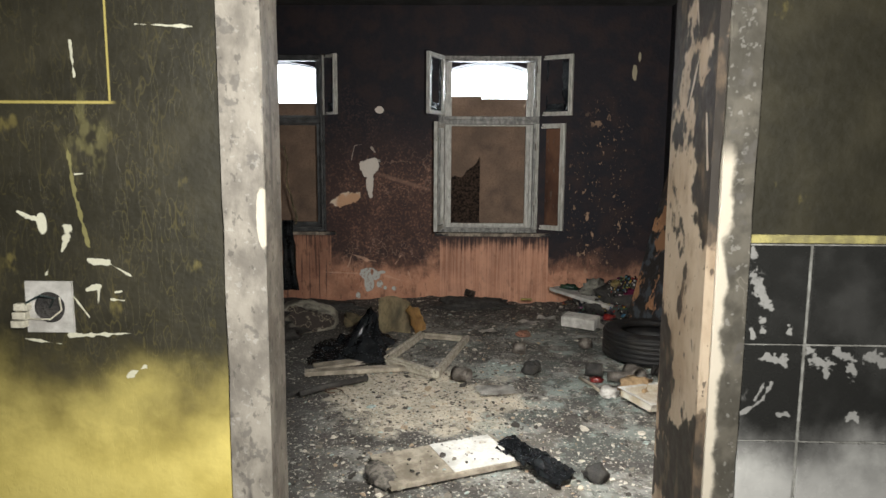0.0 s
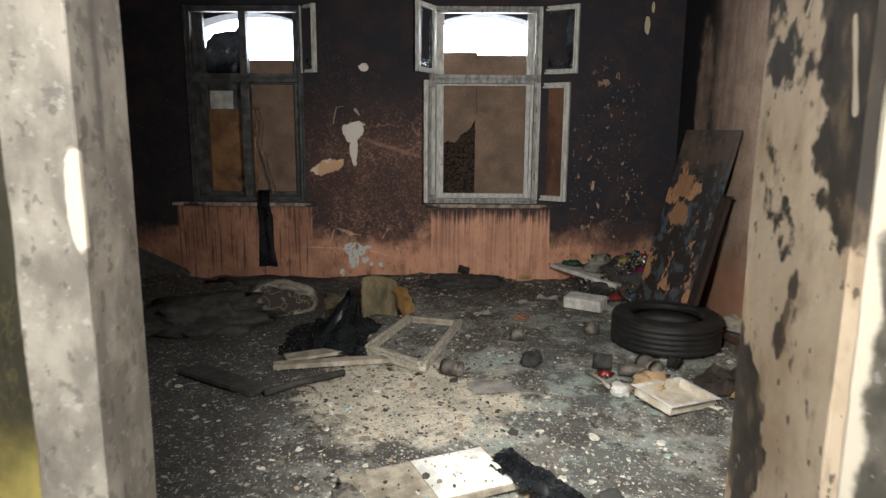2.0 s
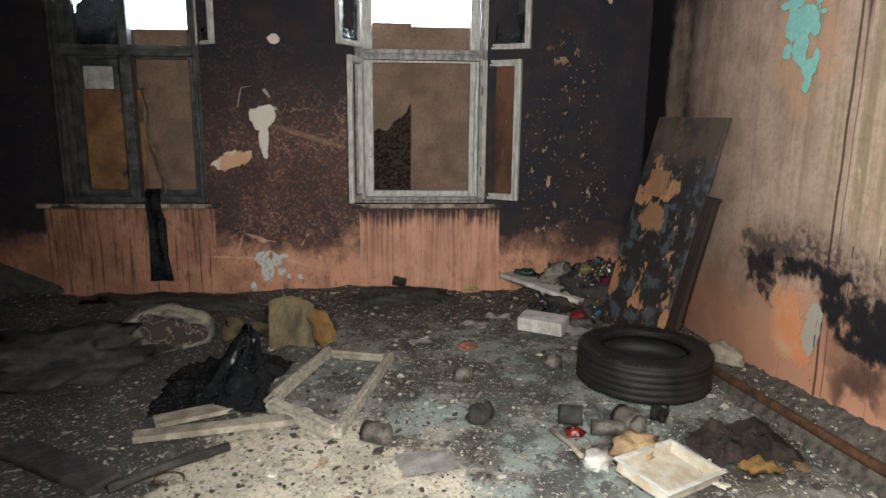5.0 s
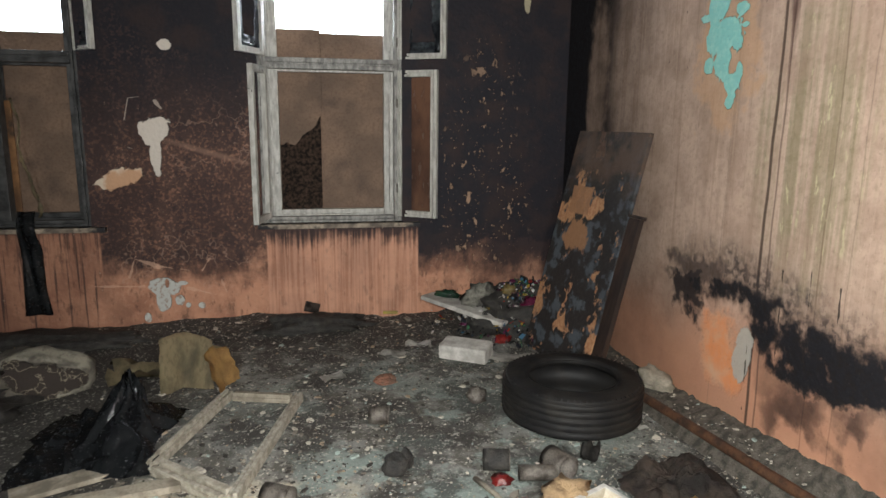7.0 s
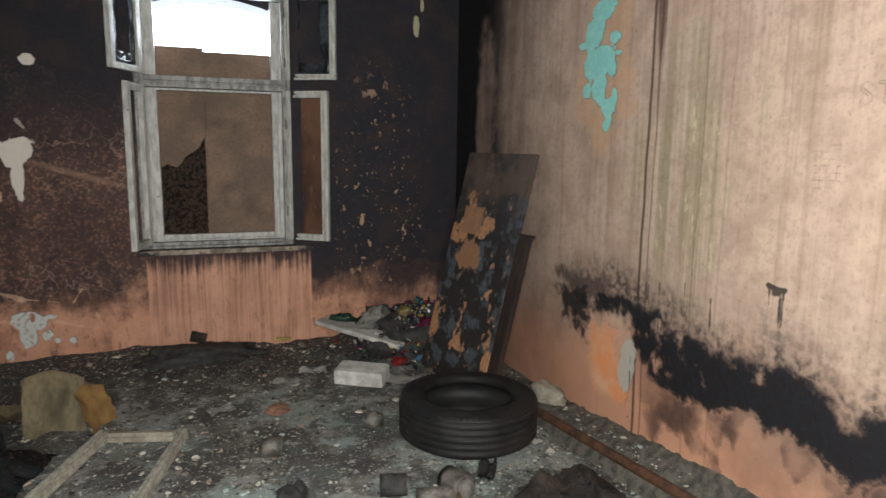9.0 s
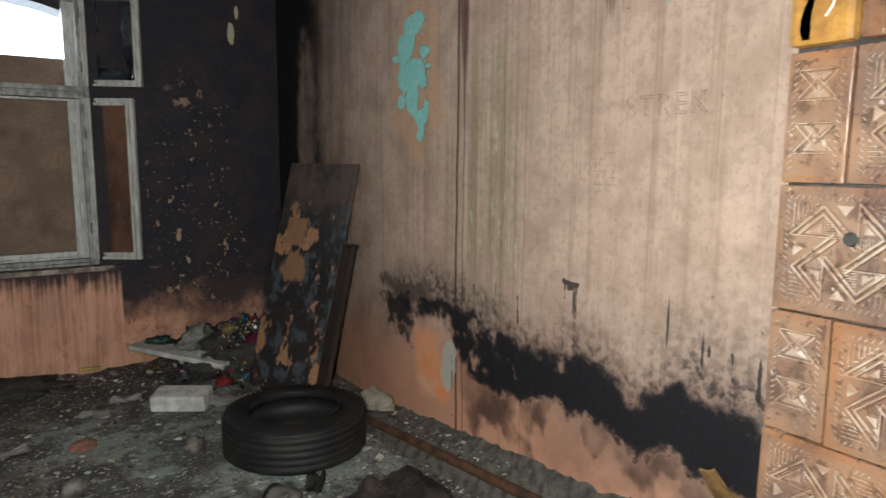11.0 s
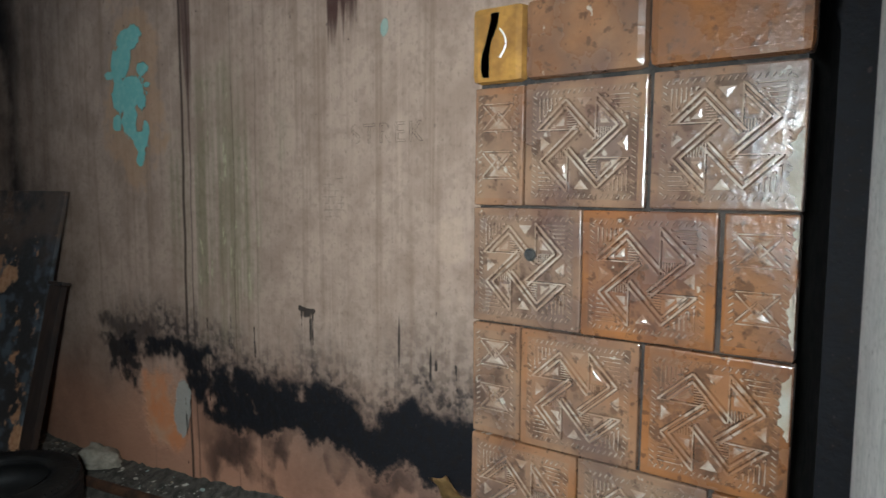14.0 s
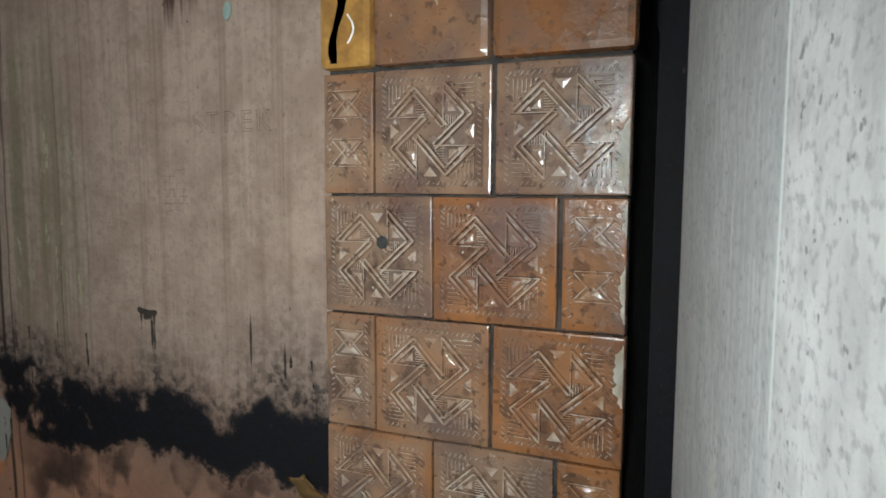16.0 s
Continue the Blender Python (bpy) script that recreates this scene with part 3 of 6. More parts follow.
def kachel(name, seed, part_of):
    """Brown glaze: the smooth rim, the grimy pan with shade painted in between the ribs, or the worn ribs with painted
    highlights.
    """
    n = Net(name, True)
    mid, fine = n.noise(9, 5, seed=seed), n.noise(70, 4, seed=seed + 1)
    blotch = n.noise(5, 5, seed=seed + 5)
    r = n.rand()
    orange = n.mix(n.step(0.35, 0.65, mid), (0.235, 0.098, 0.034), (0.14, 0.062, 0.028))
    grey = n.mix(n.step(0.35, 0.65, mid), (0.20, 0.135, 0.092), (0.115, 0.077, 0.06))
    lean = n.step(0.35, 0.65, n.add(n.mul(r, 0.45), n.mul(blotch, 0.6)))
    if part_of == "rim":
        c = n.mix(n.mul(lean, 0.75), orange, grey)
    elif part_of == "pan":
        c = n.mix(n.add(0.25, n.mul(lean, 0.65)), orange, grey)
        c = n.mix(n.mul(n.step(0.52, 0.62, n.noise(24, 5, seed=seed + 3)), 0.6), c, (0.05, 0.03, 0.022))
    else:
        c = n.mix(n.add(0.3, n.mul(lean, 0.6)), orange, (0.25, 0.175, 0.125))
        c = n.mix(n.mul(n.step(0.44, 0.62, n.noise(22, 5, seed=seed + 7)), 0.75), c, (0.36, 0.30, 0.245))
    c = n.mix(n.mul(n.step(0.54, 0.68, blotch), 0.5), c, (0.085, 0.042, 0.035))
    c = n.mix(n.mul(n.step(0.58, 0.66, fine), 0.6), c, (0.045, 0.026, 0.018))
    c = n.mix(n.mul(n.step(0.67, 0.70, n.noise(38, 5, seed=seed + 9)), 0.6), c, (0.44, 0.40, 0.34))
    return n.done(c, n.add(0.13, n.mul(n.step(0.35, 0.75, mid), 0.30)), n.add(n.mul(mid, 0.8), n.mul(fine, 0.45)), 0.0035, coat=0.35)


def white_tile():
    n = Net("white_glazed_tile_black_with_soot", True)
    mid, fine = n.noise(7, 5, (1, 1, 0.8), seed=3), n.noise(50, 4, seed=4)
    soot = n.step(0.66, 0.84, n.add(n.z, n.mul(n.sub(mid, 0.5), 0.22)))
    smear = n.noise(9, 5, (1.5, 1, 0.9), seed=12)
    wipe = n.hi(n.mul(n.step(0.66, 0.72, smear), 0.4), n.mul(n.step(0.50, 0.70, n.noise(3.5, 5, seed=18)), 0.12))
    rag = n.mul(n.sub(n.noise(34, 5, seed=25), 0.5), 4.5)
    rag = n.mul(n.sub(n.noise(70, 4, seed=25), 0.5), 2.2)
    for a, b, w in (((1.018, 1.10), (1.044, 1.045), 0.032), ((1.004, 1.146), (1.008, 1.138), 0.022), ((1.042, 1.012), (1.040, 0.99), 0.016), ((1.022, 0.992), (1.024, 0.978), 0.012), ((1.093, 1.0), (1.092, 0.988), 0.014), ((1.05, 0.938), (1.089, 0.929), 0.022), ((1.066, 0.885), (1.050, 0.85), 0.009), ((1.050, 0.85), (1.011, 0.823), 0.009), ((1.052, 0.885), (1.036, 0.85), 0.007), ((1.134, 0.945), (1.165, 0.925), 0.03), ((1.165, 0.925), (1.172, 0.90), 0.014), ((1.185, 0.95), (1.218, 0.935), 0.018), ((1.218, 0.935), (1.222, 0.90), 0.020), ((1.25, 0.94), (1.30, 0.92), 0.03), ((1.085, 0.82), (1.10, 0.825), 0.012), ((1.22, 0.82), (1.24, 0.82), 0.018), ((1.38, 1.07), (1.42, 1.02), 0.016)):
        wipe = n.hi(wipe, n.stroke(n.x, n.z, a, b, w, rag))
    c = n.mix(n.step(0.3, 0.7, mid), (0.62, 0.61, 0.58), (0.48, 0.47, 0.45))
    c = n.mix(n.mul(soot, n.sub(0.985, n.mul(wipe, 0.55))), c, (0.016, 0.016, 0.015))
    return n.done(c, n.add(0.14, n.mul(fine, 0.25)), n.mul(fine, 0.5), 0.001, coat=0.2)


def scorched_board():
    n = Net("scorched_peeling_board")
    mid, fine = n.noise(5.5, 6, (1, 1, 0.8), seed=2), n.noise(50, 4, seed=3)
    c = n.mix(n.step(0.4, 0.6, fine), (0.46, 0.25, 0.13), (0.36, 0.18, 0.09))
    fleck = n.noise(14, 6, (1, 1, 0.7), rough=0.65, seed=12)
    char = n.step(0.455, 0.485, n.add(n.mul(mid, 0.7), n.mul(fleck, 0.36)))
    c = n.mix(char, c, n.mix(n.step(0.5, 0.62, n.noise(12, 4, seed=6)), (0.022, 0.020, 0.020), (0.07, 0.085, 0.10)))
    up = n.step(0.95, 1.12, n.add(n.z, n.mul(n.sub(mid, 0.5), 0.6)))
    c = n.mix(n.mul(up, 0.85), c, n.mix(n.step(0.4, 0.66, n.noise(9, 4, seed=8)), (0.10, 0.065, 0.045), (0.025, 0.02, 0.02)))
    wob = n.mul(n.sub(fleck, 0.5), 0.03)
    bare = n.mul(n.mul(n.step(0.09, 0.10, n.add(n.x, wob)), n.step(0.30, 0.29, n.add(n.x, wob))), n.mul(n.step(0.84, 0.85, n.add(n.z, wob)), n.step(1.01, 1.0, n.add(n.z, wob))))
    bare = n.hi(bare, n.blot(n.x, n.z, 0.24, 0.72, 0.13, 0.09, n.mul(n.sub(fleck, 0.5), 2.0), 0.1))
    c = n.mix(n.mul(bare, 0.9), c, n.mix(fine, (0.36, 0.19, 0.10), (0.27, 0.14, 0.07)))
    return n.done(c, n.add(0.45, n.mul(fine, 0.35)), n.add(n.mul(char, 0.6), n.mul(fine, 0.5)), 0.004)


def window_board(name, black):
    n = Net(name)
    mid, fine = n.noise(4, 5, seed=2), n.noise(60, 5, (1, 1, 1), seed=3)
    c = n.mix(n.step(0.35, 0.65, mid), (0.24, 0.155, 0.105), (0.15, 0.10, 0.07))
    c = n.mix(n.mul(n.step(0.45, 0.65, fine), 0.5), c, (0.12, 0.07, 0.045))
    c = n.mix(n.mul(n.step(0.50, 0.75, n.noise(2.3, 5, seed=9)), black), c, (0.05, 0.035, 0.03))
    return n.done(c, 0.75, n.add(mid, fine), 0.003)


def chips_mat():
    n = Net("fallen_plaster_chips")
    r = n.rand(True)
    c = n.mix(n.step(0.32, 0.34, r), (0.04, 0.035, 0.03), (0.20, 0.175, 0.145))
    c = n.mix(n.step(0.56, 0.58, r), c, (0.58, 0.54, 0.46))
    c = n.mix(n.step(0.86, 0.88, r), c, (0.38, 0.29, 0.20))
    c = n.mix(n.step(0.94, 0.95, r), c, (0.38, 0.46, 0.43))
    c = n.mix(n.mul(n.step(0.45, 0.7, n.noise(50, 4)), 0.5), c, (0.08, 0.07, 0.06))
    return n.done(c, 0.85, n.noise(120, 3), 0.002)


def litter_mat():
    n = Net("mixed_litter")
    r = n.rand(True)
    c = n.mix(n.step(0.15, 0.16, r), (0.03, 0.03, 0.03), (0.45, 0.43, 0.40))
    for at, col in ((0.30, (0.10, 0.02, 0.06)), (0.40, (0.05, 0.16, 0.08)), (0.48, (0.40, 0.28, 0.05)), (0.56, (0.30, 0.03, 0.02)), (0.62, (0.02, 0.02, 0.025)), (0.82, (0.06, 0.14, 0.22)), (0.88, (0.035, 0.03, 0.03))):
        c = n.mix(n.step(at, at + 0.01, r), c, col)
    return n.done(c, 0.22, n.noise(60, 3), 0.003)


def door_paint():
    n = Net("sooty_white_door_paint")
    big, mid = n.noise(3, 5, (2.5, 2.5, 0.6), seed=2), n.noise(1.0, 4, (30, 30, 20), seed=3)
    fine, hair = n.noise(1.0, 4, (110, 110, 120), seed=4), n.noise(1.0, 3, (120, 120, 12), seed=5)
    c = n.mix(n.step(0.40, 0.62, big), (0.80, 0.77, 0.74), (0.68, 0.65, 0.625))
    c = n.mix(n.mul(n.step(0.46, 0.64, mid), 0.42), c, (0.45, 0.43, 0.415))
    c = n.mix(n.mul(n.step(0.50, 0.66, fine), 0.55), c, (0.34, 0.32, 0.315))
    c = n.mix(n.mul(n.step(0.64, 0.69, n.noise(1.0, 3, (85, 85, 80), seed=6)), 0.75), c, (0.16, 0.14, 0.13))
    # the stile towards the free edge is greyer and brushed lengthwise
    stile = n.step(0.27, 0.29, n.x)
    c = n.mix(n.mul(stile, n.add(0.30, n.mul(n.step(0.40, 0.62, hair), 0.35))), c, (0.38, 0.385, 0.38))
    gap = n.mul(n.step(0.004, 0.002, n.m("ABSOLUTE", n.add(n.sub(n.x, 0.28), n.mul(n.sub(big, 0.5), 0.012)))), n.step(1.13, 1.16, n.z))
    c = n.mix(n.mul(gap, 0.9), c, (0.88, 0.88, 0.85))
    scuff = n.hi(n.blot(n.x, n.z, 0.46, 1.03, 0.018, 0.035, n.mul(n.sub(fine, 0.5), 3.0), 0.3), n.stroke(n.x, n.z, (0.42, 1.31), (0.425, 1.23), 0.010, n.mul(n.sub(fine, 0.5), 3.0)))
    c = n.mix(n.mul(scuff, 0.6), c, (0.70, 0.72, 0.62))
    return n.done(c, n.add(0.35, n.mul(fine, 0.35)), n.add(n.mul(mid, 0.6), n.add(fine, n.mul(hair, 0.5))), 0.0007)


def burnt_cushion():
    n = Net("burnt_through_upholstery")
    mid, fine = n.noise(7, 5, seed=2), n.noise(40, 4, seed=3)
    c = n.mix(n.step(0.4, 0.62, mid), (0.27, 0.25, 0.20), (0.09, 0.08, 0.065))
    c = n.mix(n.mul(n.step(0.5, 0.65, fine), 0.5), c, (0.07, 0.06, 0.05))
    rag = n.mul(n.sub(mid, 0.5), 2.4)
    # burnt hollow: char, with the shade inside it painted dark as well
    hole = n.mul(n.hi(n.blot(n.x, n.z, -0.03, 0.11, 0.15, 0.075, rag, 0.08), n.blot(n.x, n.z, 0.15, 0.10, 0.07, 0.05, rag, 0.08)), n.step(0.02, -0.02, n.y))
    crust = n.step(0.02, 0.004, n.m("ABSOLUTE", n.sub(n.noise(11, 4, seed=7), 0.5)))
    c = n.mix(hole, c, n.mix(n.mul(crust, 0.5), (0.030, 0.022, 0.018), (0.30, 0.26, 0.19)))
    return n.done(c, 0.9, n.sub(n.add(mid, n.mul(fine, 0.5)), n.mul(hole, 0.8)), 0.015)


M = {
    "north": north_plaster(), "east": east_plaster(), "front": front_plaster(), "floor": floor_mat(),
    "jamb": jamb_mat("grey_sooty_paint", False), "bare": jamb_mat("bare_plaster_with_char", True), "casing": jamb_mat("olive_sooty_casing_paint", False, 0.85),
    "dark": plain("dark_sooty_plaster", (0.05, 0.04, 0.037), (0.016, 0.015, 0.015), 5),
    "ceiling": plain("sooty_ceiling", (0.022, 0.021, 0.021), (0.06, 0.057, 0.055), 4, bump=0.012),
    "frame": plain("weathered_white_paint", (0.60, 0.59, 0.55), (0.36, 0.345, 0.315), 40, 0.5, stretch=(1, 1, 0.3), soot=0.14),
    "frame_sooty": plain("smoked_white_frame_paint", (0.34, 0.33, 0.305), (0.11, 0.105, 0.10), 30, 0.5, stretch=(1, 1, 0.4), soot=0.18),
    "sash": plain("dusty_old_sash_paint", (0.50, 0.46, 0.38), (0.27, 0.24, 0.19), 30, 0.7, bump=0.0006, soot=0.14),
    "ledge": plain("crumbled_mortar_and_dirt", (0.135, 0.118, 0.095), (0.045, 0.04, 0.033), 26, 0.9, bump=0.010),
    "cushion": burnt_cushion(),
    "burnt_frame": plain("charred_wood", (0.018, 0.018, 0.019), (0.085, 0.085, 0.085), 12, 0.5),
    "sill": plain("dirty_sill", (0.42, 0.35, 0.27), (0.10, 0.08, 0.065), 11, 0.7, soot=0.3),
    "board_a": window_board("brown_window_board", 0.9), "board_b": plain("tan_window_board", (0.30, 0.15, 0.06), (0.13, 0.065, 0.03), 5, 0.75, soot=0.25),
    "foam": plain("blackened_foam", (0.012, 0.011, 0.011), (0.17, 0.11, 0.08), 48, 0.95, bump=0.02),
    "film": plain("black_plastic_film", (0.012, 0.013, 0.015), (0.03, 0.033, 0.036), 10, 0.24, bump=0.004),
    "glass_film": plain("smoked_plastic_film", (0.10, 0.115, 0.13), (0.02, 0.022, 0.028), 8, 0.2),
    "kachel": kachel("brown_glazed_stove_tile", 2, "rim"), "rib": kachel("worn_highlit_ribs", 2, "rib"), "cornice": plain("ochre_glazed_cornice_tile", (0.36, 0.19, 0.045), (0.17, 0.085, 0.028), 10, 0.2, bump=0.002, coat=0.3),
    "recess": kachel("grimy_shaded_pan_glaze", 2, "pan"),
    "clay": plain("stove_joint_clay", (0.012, 0.010, 0.009), (0.05, 0.04, 0.033), 30, 0.9),
    "tile": white_tile(), "grout": plain("pale_grout", (0.34, 0.335, 0.31), (0.16, 0.155, 0.14), 30, 0.9),
    "yellow": plain("yellow_trim_paint", (0.50, 0.44, 0.17), (0.24, 0.21, 0.10), 30, 0.5),
    "rubber": plain("dusty_tyre_rubber", (0.007, 0.007, 0.008), (0.020, 0.018, 0.016), 9, 0.6, bump=0.003, spec=0.3),
    "scorched": scorched_board(),
    "timber": plain("dark_burnt_timber", (0.038, 0.021, 0.014), (0.012, 0.010, 0.010), 7, 0.6, stretch=(1, 1, 0.3)),
    "rust": plain("rusty_iron", (0.14, 0.065, 0.033), (0.055, 0.03, 0.02), 18, 0.75, metal=0.3),
    "paper": plain("dirty_paper", (0.62, 0.60, 0.56), (0.36, 0.34, 0.31), 13, 0.85),
    "foam_white": plain("dirty_polystyrene", (0.74, 0.73, 0.69), (0.45, 0.44, 0.41), 11, 0.85),
    "card": plain("stained_cardboard", (0.36, 0.29, 0.17), (0.13, 0.11, 0.07), 9, 0.8, stretch=(1, 1, 0.5)),
    "card_orange": plain("bright_cardboard", (0.52, 0.32, 0.12), (0.34, 0.2, 0.08), 12, 0.8),
    "ash": plain("grey_ash_cloth", (0.26, 0.25, 0.21), (0.035, 0.032, 0.03), 7, 0.9, bump=0.02, soot=0.3),
    "rag": plain("scorched_rag", (0.10, 0.075, 0.06), (0.03, 0.026, 0.024), 10, 0.9, bump=0.01),
    "rag_tan": plain("tan_wadding", (0.42, 0.29, 0.16), (0.24, 0.16, 0.09), 20, 0.9, bump=0.01),
    "old_wood": plain("pale_old_wood", (0.38, 0.335, 0.265), (0.17, 0.145, 0.11), 14, 0.75, bump=0.001, soot=0.1),
    "tin": plain("burnt_tin", (0.17, 0.15, 0.13), (0.05, 0.04, 0.033), 22, 0.6, metal=0.3, bump=0.006),
    "black": plain("charred_lump", (0.018, 0.017, 0.016), (0.05, 0.045, 0.04), 20, 0.8, bump=0.01),
    "red": plain("red_wrapper", (0.20, 0.018, 0.014), (0.08, 0.01, 0.01), 20, 0.3),
    "plastic": plain("yellowed_plastic", (0.60, 0.57, 0.50), (0.44, 0.37, 0.26), 16, 0.45, bump=0.001),
    "concrete": plain("rubble_mortar", (0.25, 0.225, 0.19), (0.07, 0.063, 0.055), 34, 0.9, bump=0.012),
    "cable": plain("cream_cable", (0.66, 0.62, 0.5), (0.4, 0.37, 0.3), 30, 0.5),
    "door": door_paint(),
    "edge": plain("dark_green_paint", (0.03, 0.05, 0.048), (0.012, 0.014, 0.014), 14, 0.4),
    "chip": chips_mat(), "litter": litter_mat(),
    "grass": plain("outdoor_ground", (0.07, 0.08, 0.04), (0.10, 0.09, 0.07), 2, 0.9),
}


# ---- mesh kit ----
def box(bm, lo, hi, bevel=0.0, m=None):
    made = bmesh.ops.create_cube(bm, size=1.0)["verts"]
    for v in made:
        v.co = Vector([lo[i] + (v.co[i] + 0.5) * (hi[i] - lo[i]) for i in range(3)])
    if m is not None:
        bmesh.ops.transform(bm, matrix=m, verts=made)
    if bevel:
        edges = list({e for v in made for e in v.link_edges})
        bmesh.ops.bevel(bm, geom=edges, offset=bevel, segments=2, affect="EDGES", profile=0.6)
    return bm


def boxes(*items, bevel=0.0):
    bm = bmesh.new()
    for lo, hi in items:
        box(bm, lo, hi, bevel)
    return bm


def mesh_of(name, bm, material, smooth=False):
    bmesh.ops.recalc_face_normals(bm, faces=bm.faces)
    me = bpy.data.meshes.new(name)
    bm.to_mesh(me)
    bm.free()
    me.materials.append(material)
    if smooth:
        for p in me.polygons:
            p.use_smooth = True
    return me


def solid(name, bm, material, label="", category="", kind="", smooth=False, m=None, group=""):
    ob = new(name, mesh_of(name, bm, material, smooth))
    if m is not None:
        ob.matrix_world = m
    return tagged(ob, label, category, group, kind)


def part(name, bm, material, parent, label="", smooth=False):
    ob = new(name, mesh_of(name, bm, material, smooth))
    ob.parent = parent
    return tagged(ob, label)


def thing(name, label, category, m=None, kind="", group=""):
    ob = new(name)
    ob.empty_display_size = 0.1
    if m is not None:
        ob.matrix_world = m
    return tagged(ob, label, category, group, kind)


def tube(bm, points, r, n=10, cap=True):
    rings = []
    pts = [Vector(p) for p in points]
    for i, p in enumerate(pts):
        d = (pts[min(i + 1, len(pts) - 1)] - pts[max(i - 1, 0)]).normalized()
        q = d.to_track_quat("Z", "Y")
        rings.append([bm.verts.new(p + q @ Vector((r * math.cos(a), r * math.sin(a), 0))) for a in [2 * math.pi * k / n for k in range(n)]])
    for a, b in zip(rings, rings[1:]):
        for k in range(n):
            bm.faces.new((a[k], a[(k + 1) % n], b[(k + 1) % n], b[k]))
    if cap:
        bm.faces.new(rings[0][::-1]), bm.faces.new(rings[-1])
    return bm


def lathe(profile, n=48, closed=False):
    bm = bmesh.new()
    rings = [[bm.verts.new((r * math.cos(2 * math.pi * k / n), r * math.sin(2 * math.pi * k / n), z)) for k in range(n)] for r, z in profile]
    pairs = list(zip(rings, rings[1:])) + ([(rings[-1], rings[0])] if closed else [])
    for a, b in pairs:
        for k in range(n):
            bm.faces.new((a[k], a[(k + 1) % n], b[(k + 1) % n], b[k]))
    return bm


def sheet(nx, ny, at, thick=0.002):
    """A creased sheet: at(u, v) gives the place; it has two sides and a rim."""
    bm = bmesh.new()
    top = [[bm.verts.new(at(i / nx, k / ny)) for k in range(ny + 1)] for i in range(nx + 1)]
    for i in range(nx):
        for k in range(ny):
            bm.faces.new((top[i][k], top[i + 1][k], top[i + 1][k + 1], top[i][k + 1]))
    bmesh.ops.solidify(bm, geom=bm.faces[:], thickness=thick)
    return bm


def nz(p, scale, seed=0.0):
    return noise.fractal(Vector(p) * scale + Vector((seed, seed * 1.7, -seed)), 0.9, 2.0, 5)


def lump(size, seed, rough=0.35, scale=2.2, sub=3):
    bm = bmesh.new()
    bmesh.ops.create_icosphere(bm, subdivisions=sub, radius=1.0)
    for v in bm.verts:
        d = v.co.normalized()
        k = 1 + rough * nz(d, scale, seed)
        v.co = Vector((d.x * size[0] * k, d.y * size[1] * k, max(d.z * size[2] * k, -size[2] * 0.55) + size[2] * 0.5))
    return bm


def flake_bm(bm, rng, x, y, z, r, thick, tilt):
    n = rng.choice((4, 5, 6))
    q = Euler((rng.uniform(-tilt, tilt), rng.uniform(-tilt, tilt), rng.uniform(0, 6.28))).to_matrix()
    rim = [(r * rng.uniform(0.55, 1.1) * math.cos(2 * math.pi * k / n), r * rng.uniform(0.45, 0.9) * math.sin(2 * math.pi * k / n)) for k in range(n)]
    lo = [bm.verts.new(Vector((x, y, z)) + q @ Vector((a, b, 0))) for a, b in rim]
    up = [bm.verts.new(Vector((x, y, z)) + q @ Vector((a * 0.9, b * 0.9, thick))) for a, b in rim]
    bm.faces.new(lo[::-1]), bm.faces.new(up)
    for k in range(n):
        bm.faces.new((lo[k], lo[(k + 1) % n], up[(k + 1) % n], up[k]))


# ---- structure ----
E_X, N_Y, TOP = 2.365, 6.525, 2.70
D0, D1, DL = 1.72, 1.92, 1.80  # faces of the door wall; it is thinner on one side of the doorway
W_X = -2.95


def ground_height(x, y):
    h = 0.006 * nz((x, y, 0), 3.0, 2) + 0.004 * nz((x, y, 0), 11.0, 5)
    if y > 5.6:
        h += 0.05 * min(1, (y - 5.6) / 0.6) * max(0, 0.5 + nz((x, y, 0), 2.5, 9))
    return h - 0.004


def floor_sheet():
    bm = bmesh.new()
    nx, ny = 150, 200
    x0, x1, y0, y1 = W_X - 0.05, E_X + 0.05, -1.6, N_Y + 0.05
    rows = [[bm.verts.new((x0 + (x1 - x0) * i / nx, y0 + (y1 - y0) * k / ny, ground_height(x0 + (x1 - x0) * i / nx, y0 + (y1 - y0) * k / ny))) for k in range(ny + 1)] for i in range(nx + 1)]
    for i in range(nx):
        for k in range(ny):
            bm.faces.new((rows[i][k], rows[i + 1][k], rows[i + 1][k + 1], rows[i][k + 1]))
    return bm


solid("floor", floor_sheet(), M["floor"], "dusty burnt concrete floor covered in plaster dust", "floor", "structure", smooth=True)
solid("subfloor", boxes(((W_X - 0.3, -1.9, -0.3), (E_X + 0.3, N_Y + 0.45, -0.09))), M["concrete"], "concrete slab under the floor", "floor", "structure")
solid("ceiling", boxes(((W_X - 0.3, DL, TOP), (E_X + 0.3, N_Y + 0.45, TOP + 0.2)), ((W_X - 0.3, -1.9, TOP + 0.002), (E_X + 0.3, DL - 0.002, TOP + 0.2))), M["ceiling"], "soot-blackened plaster ceiling", "ceiling", "structure")

MAIN = (0.30, 1.22, 0.665, 2.27)
SIDE = (-1.72, -0.74, 0.665, 2.27)


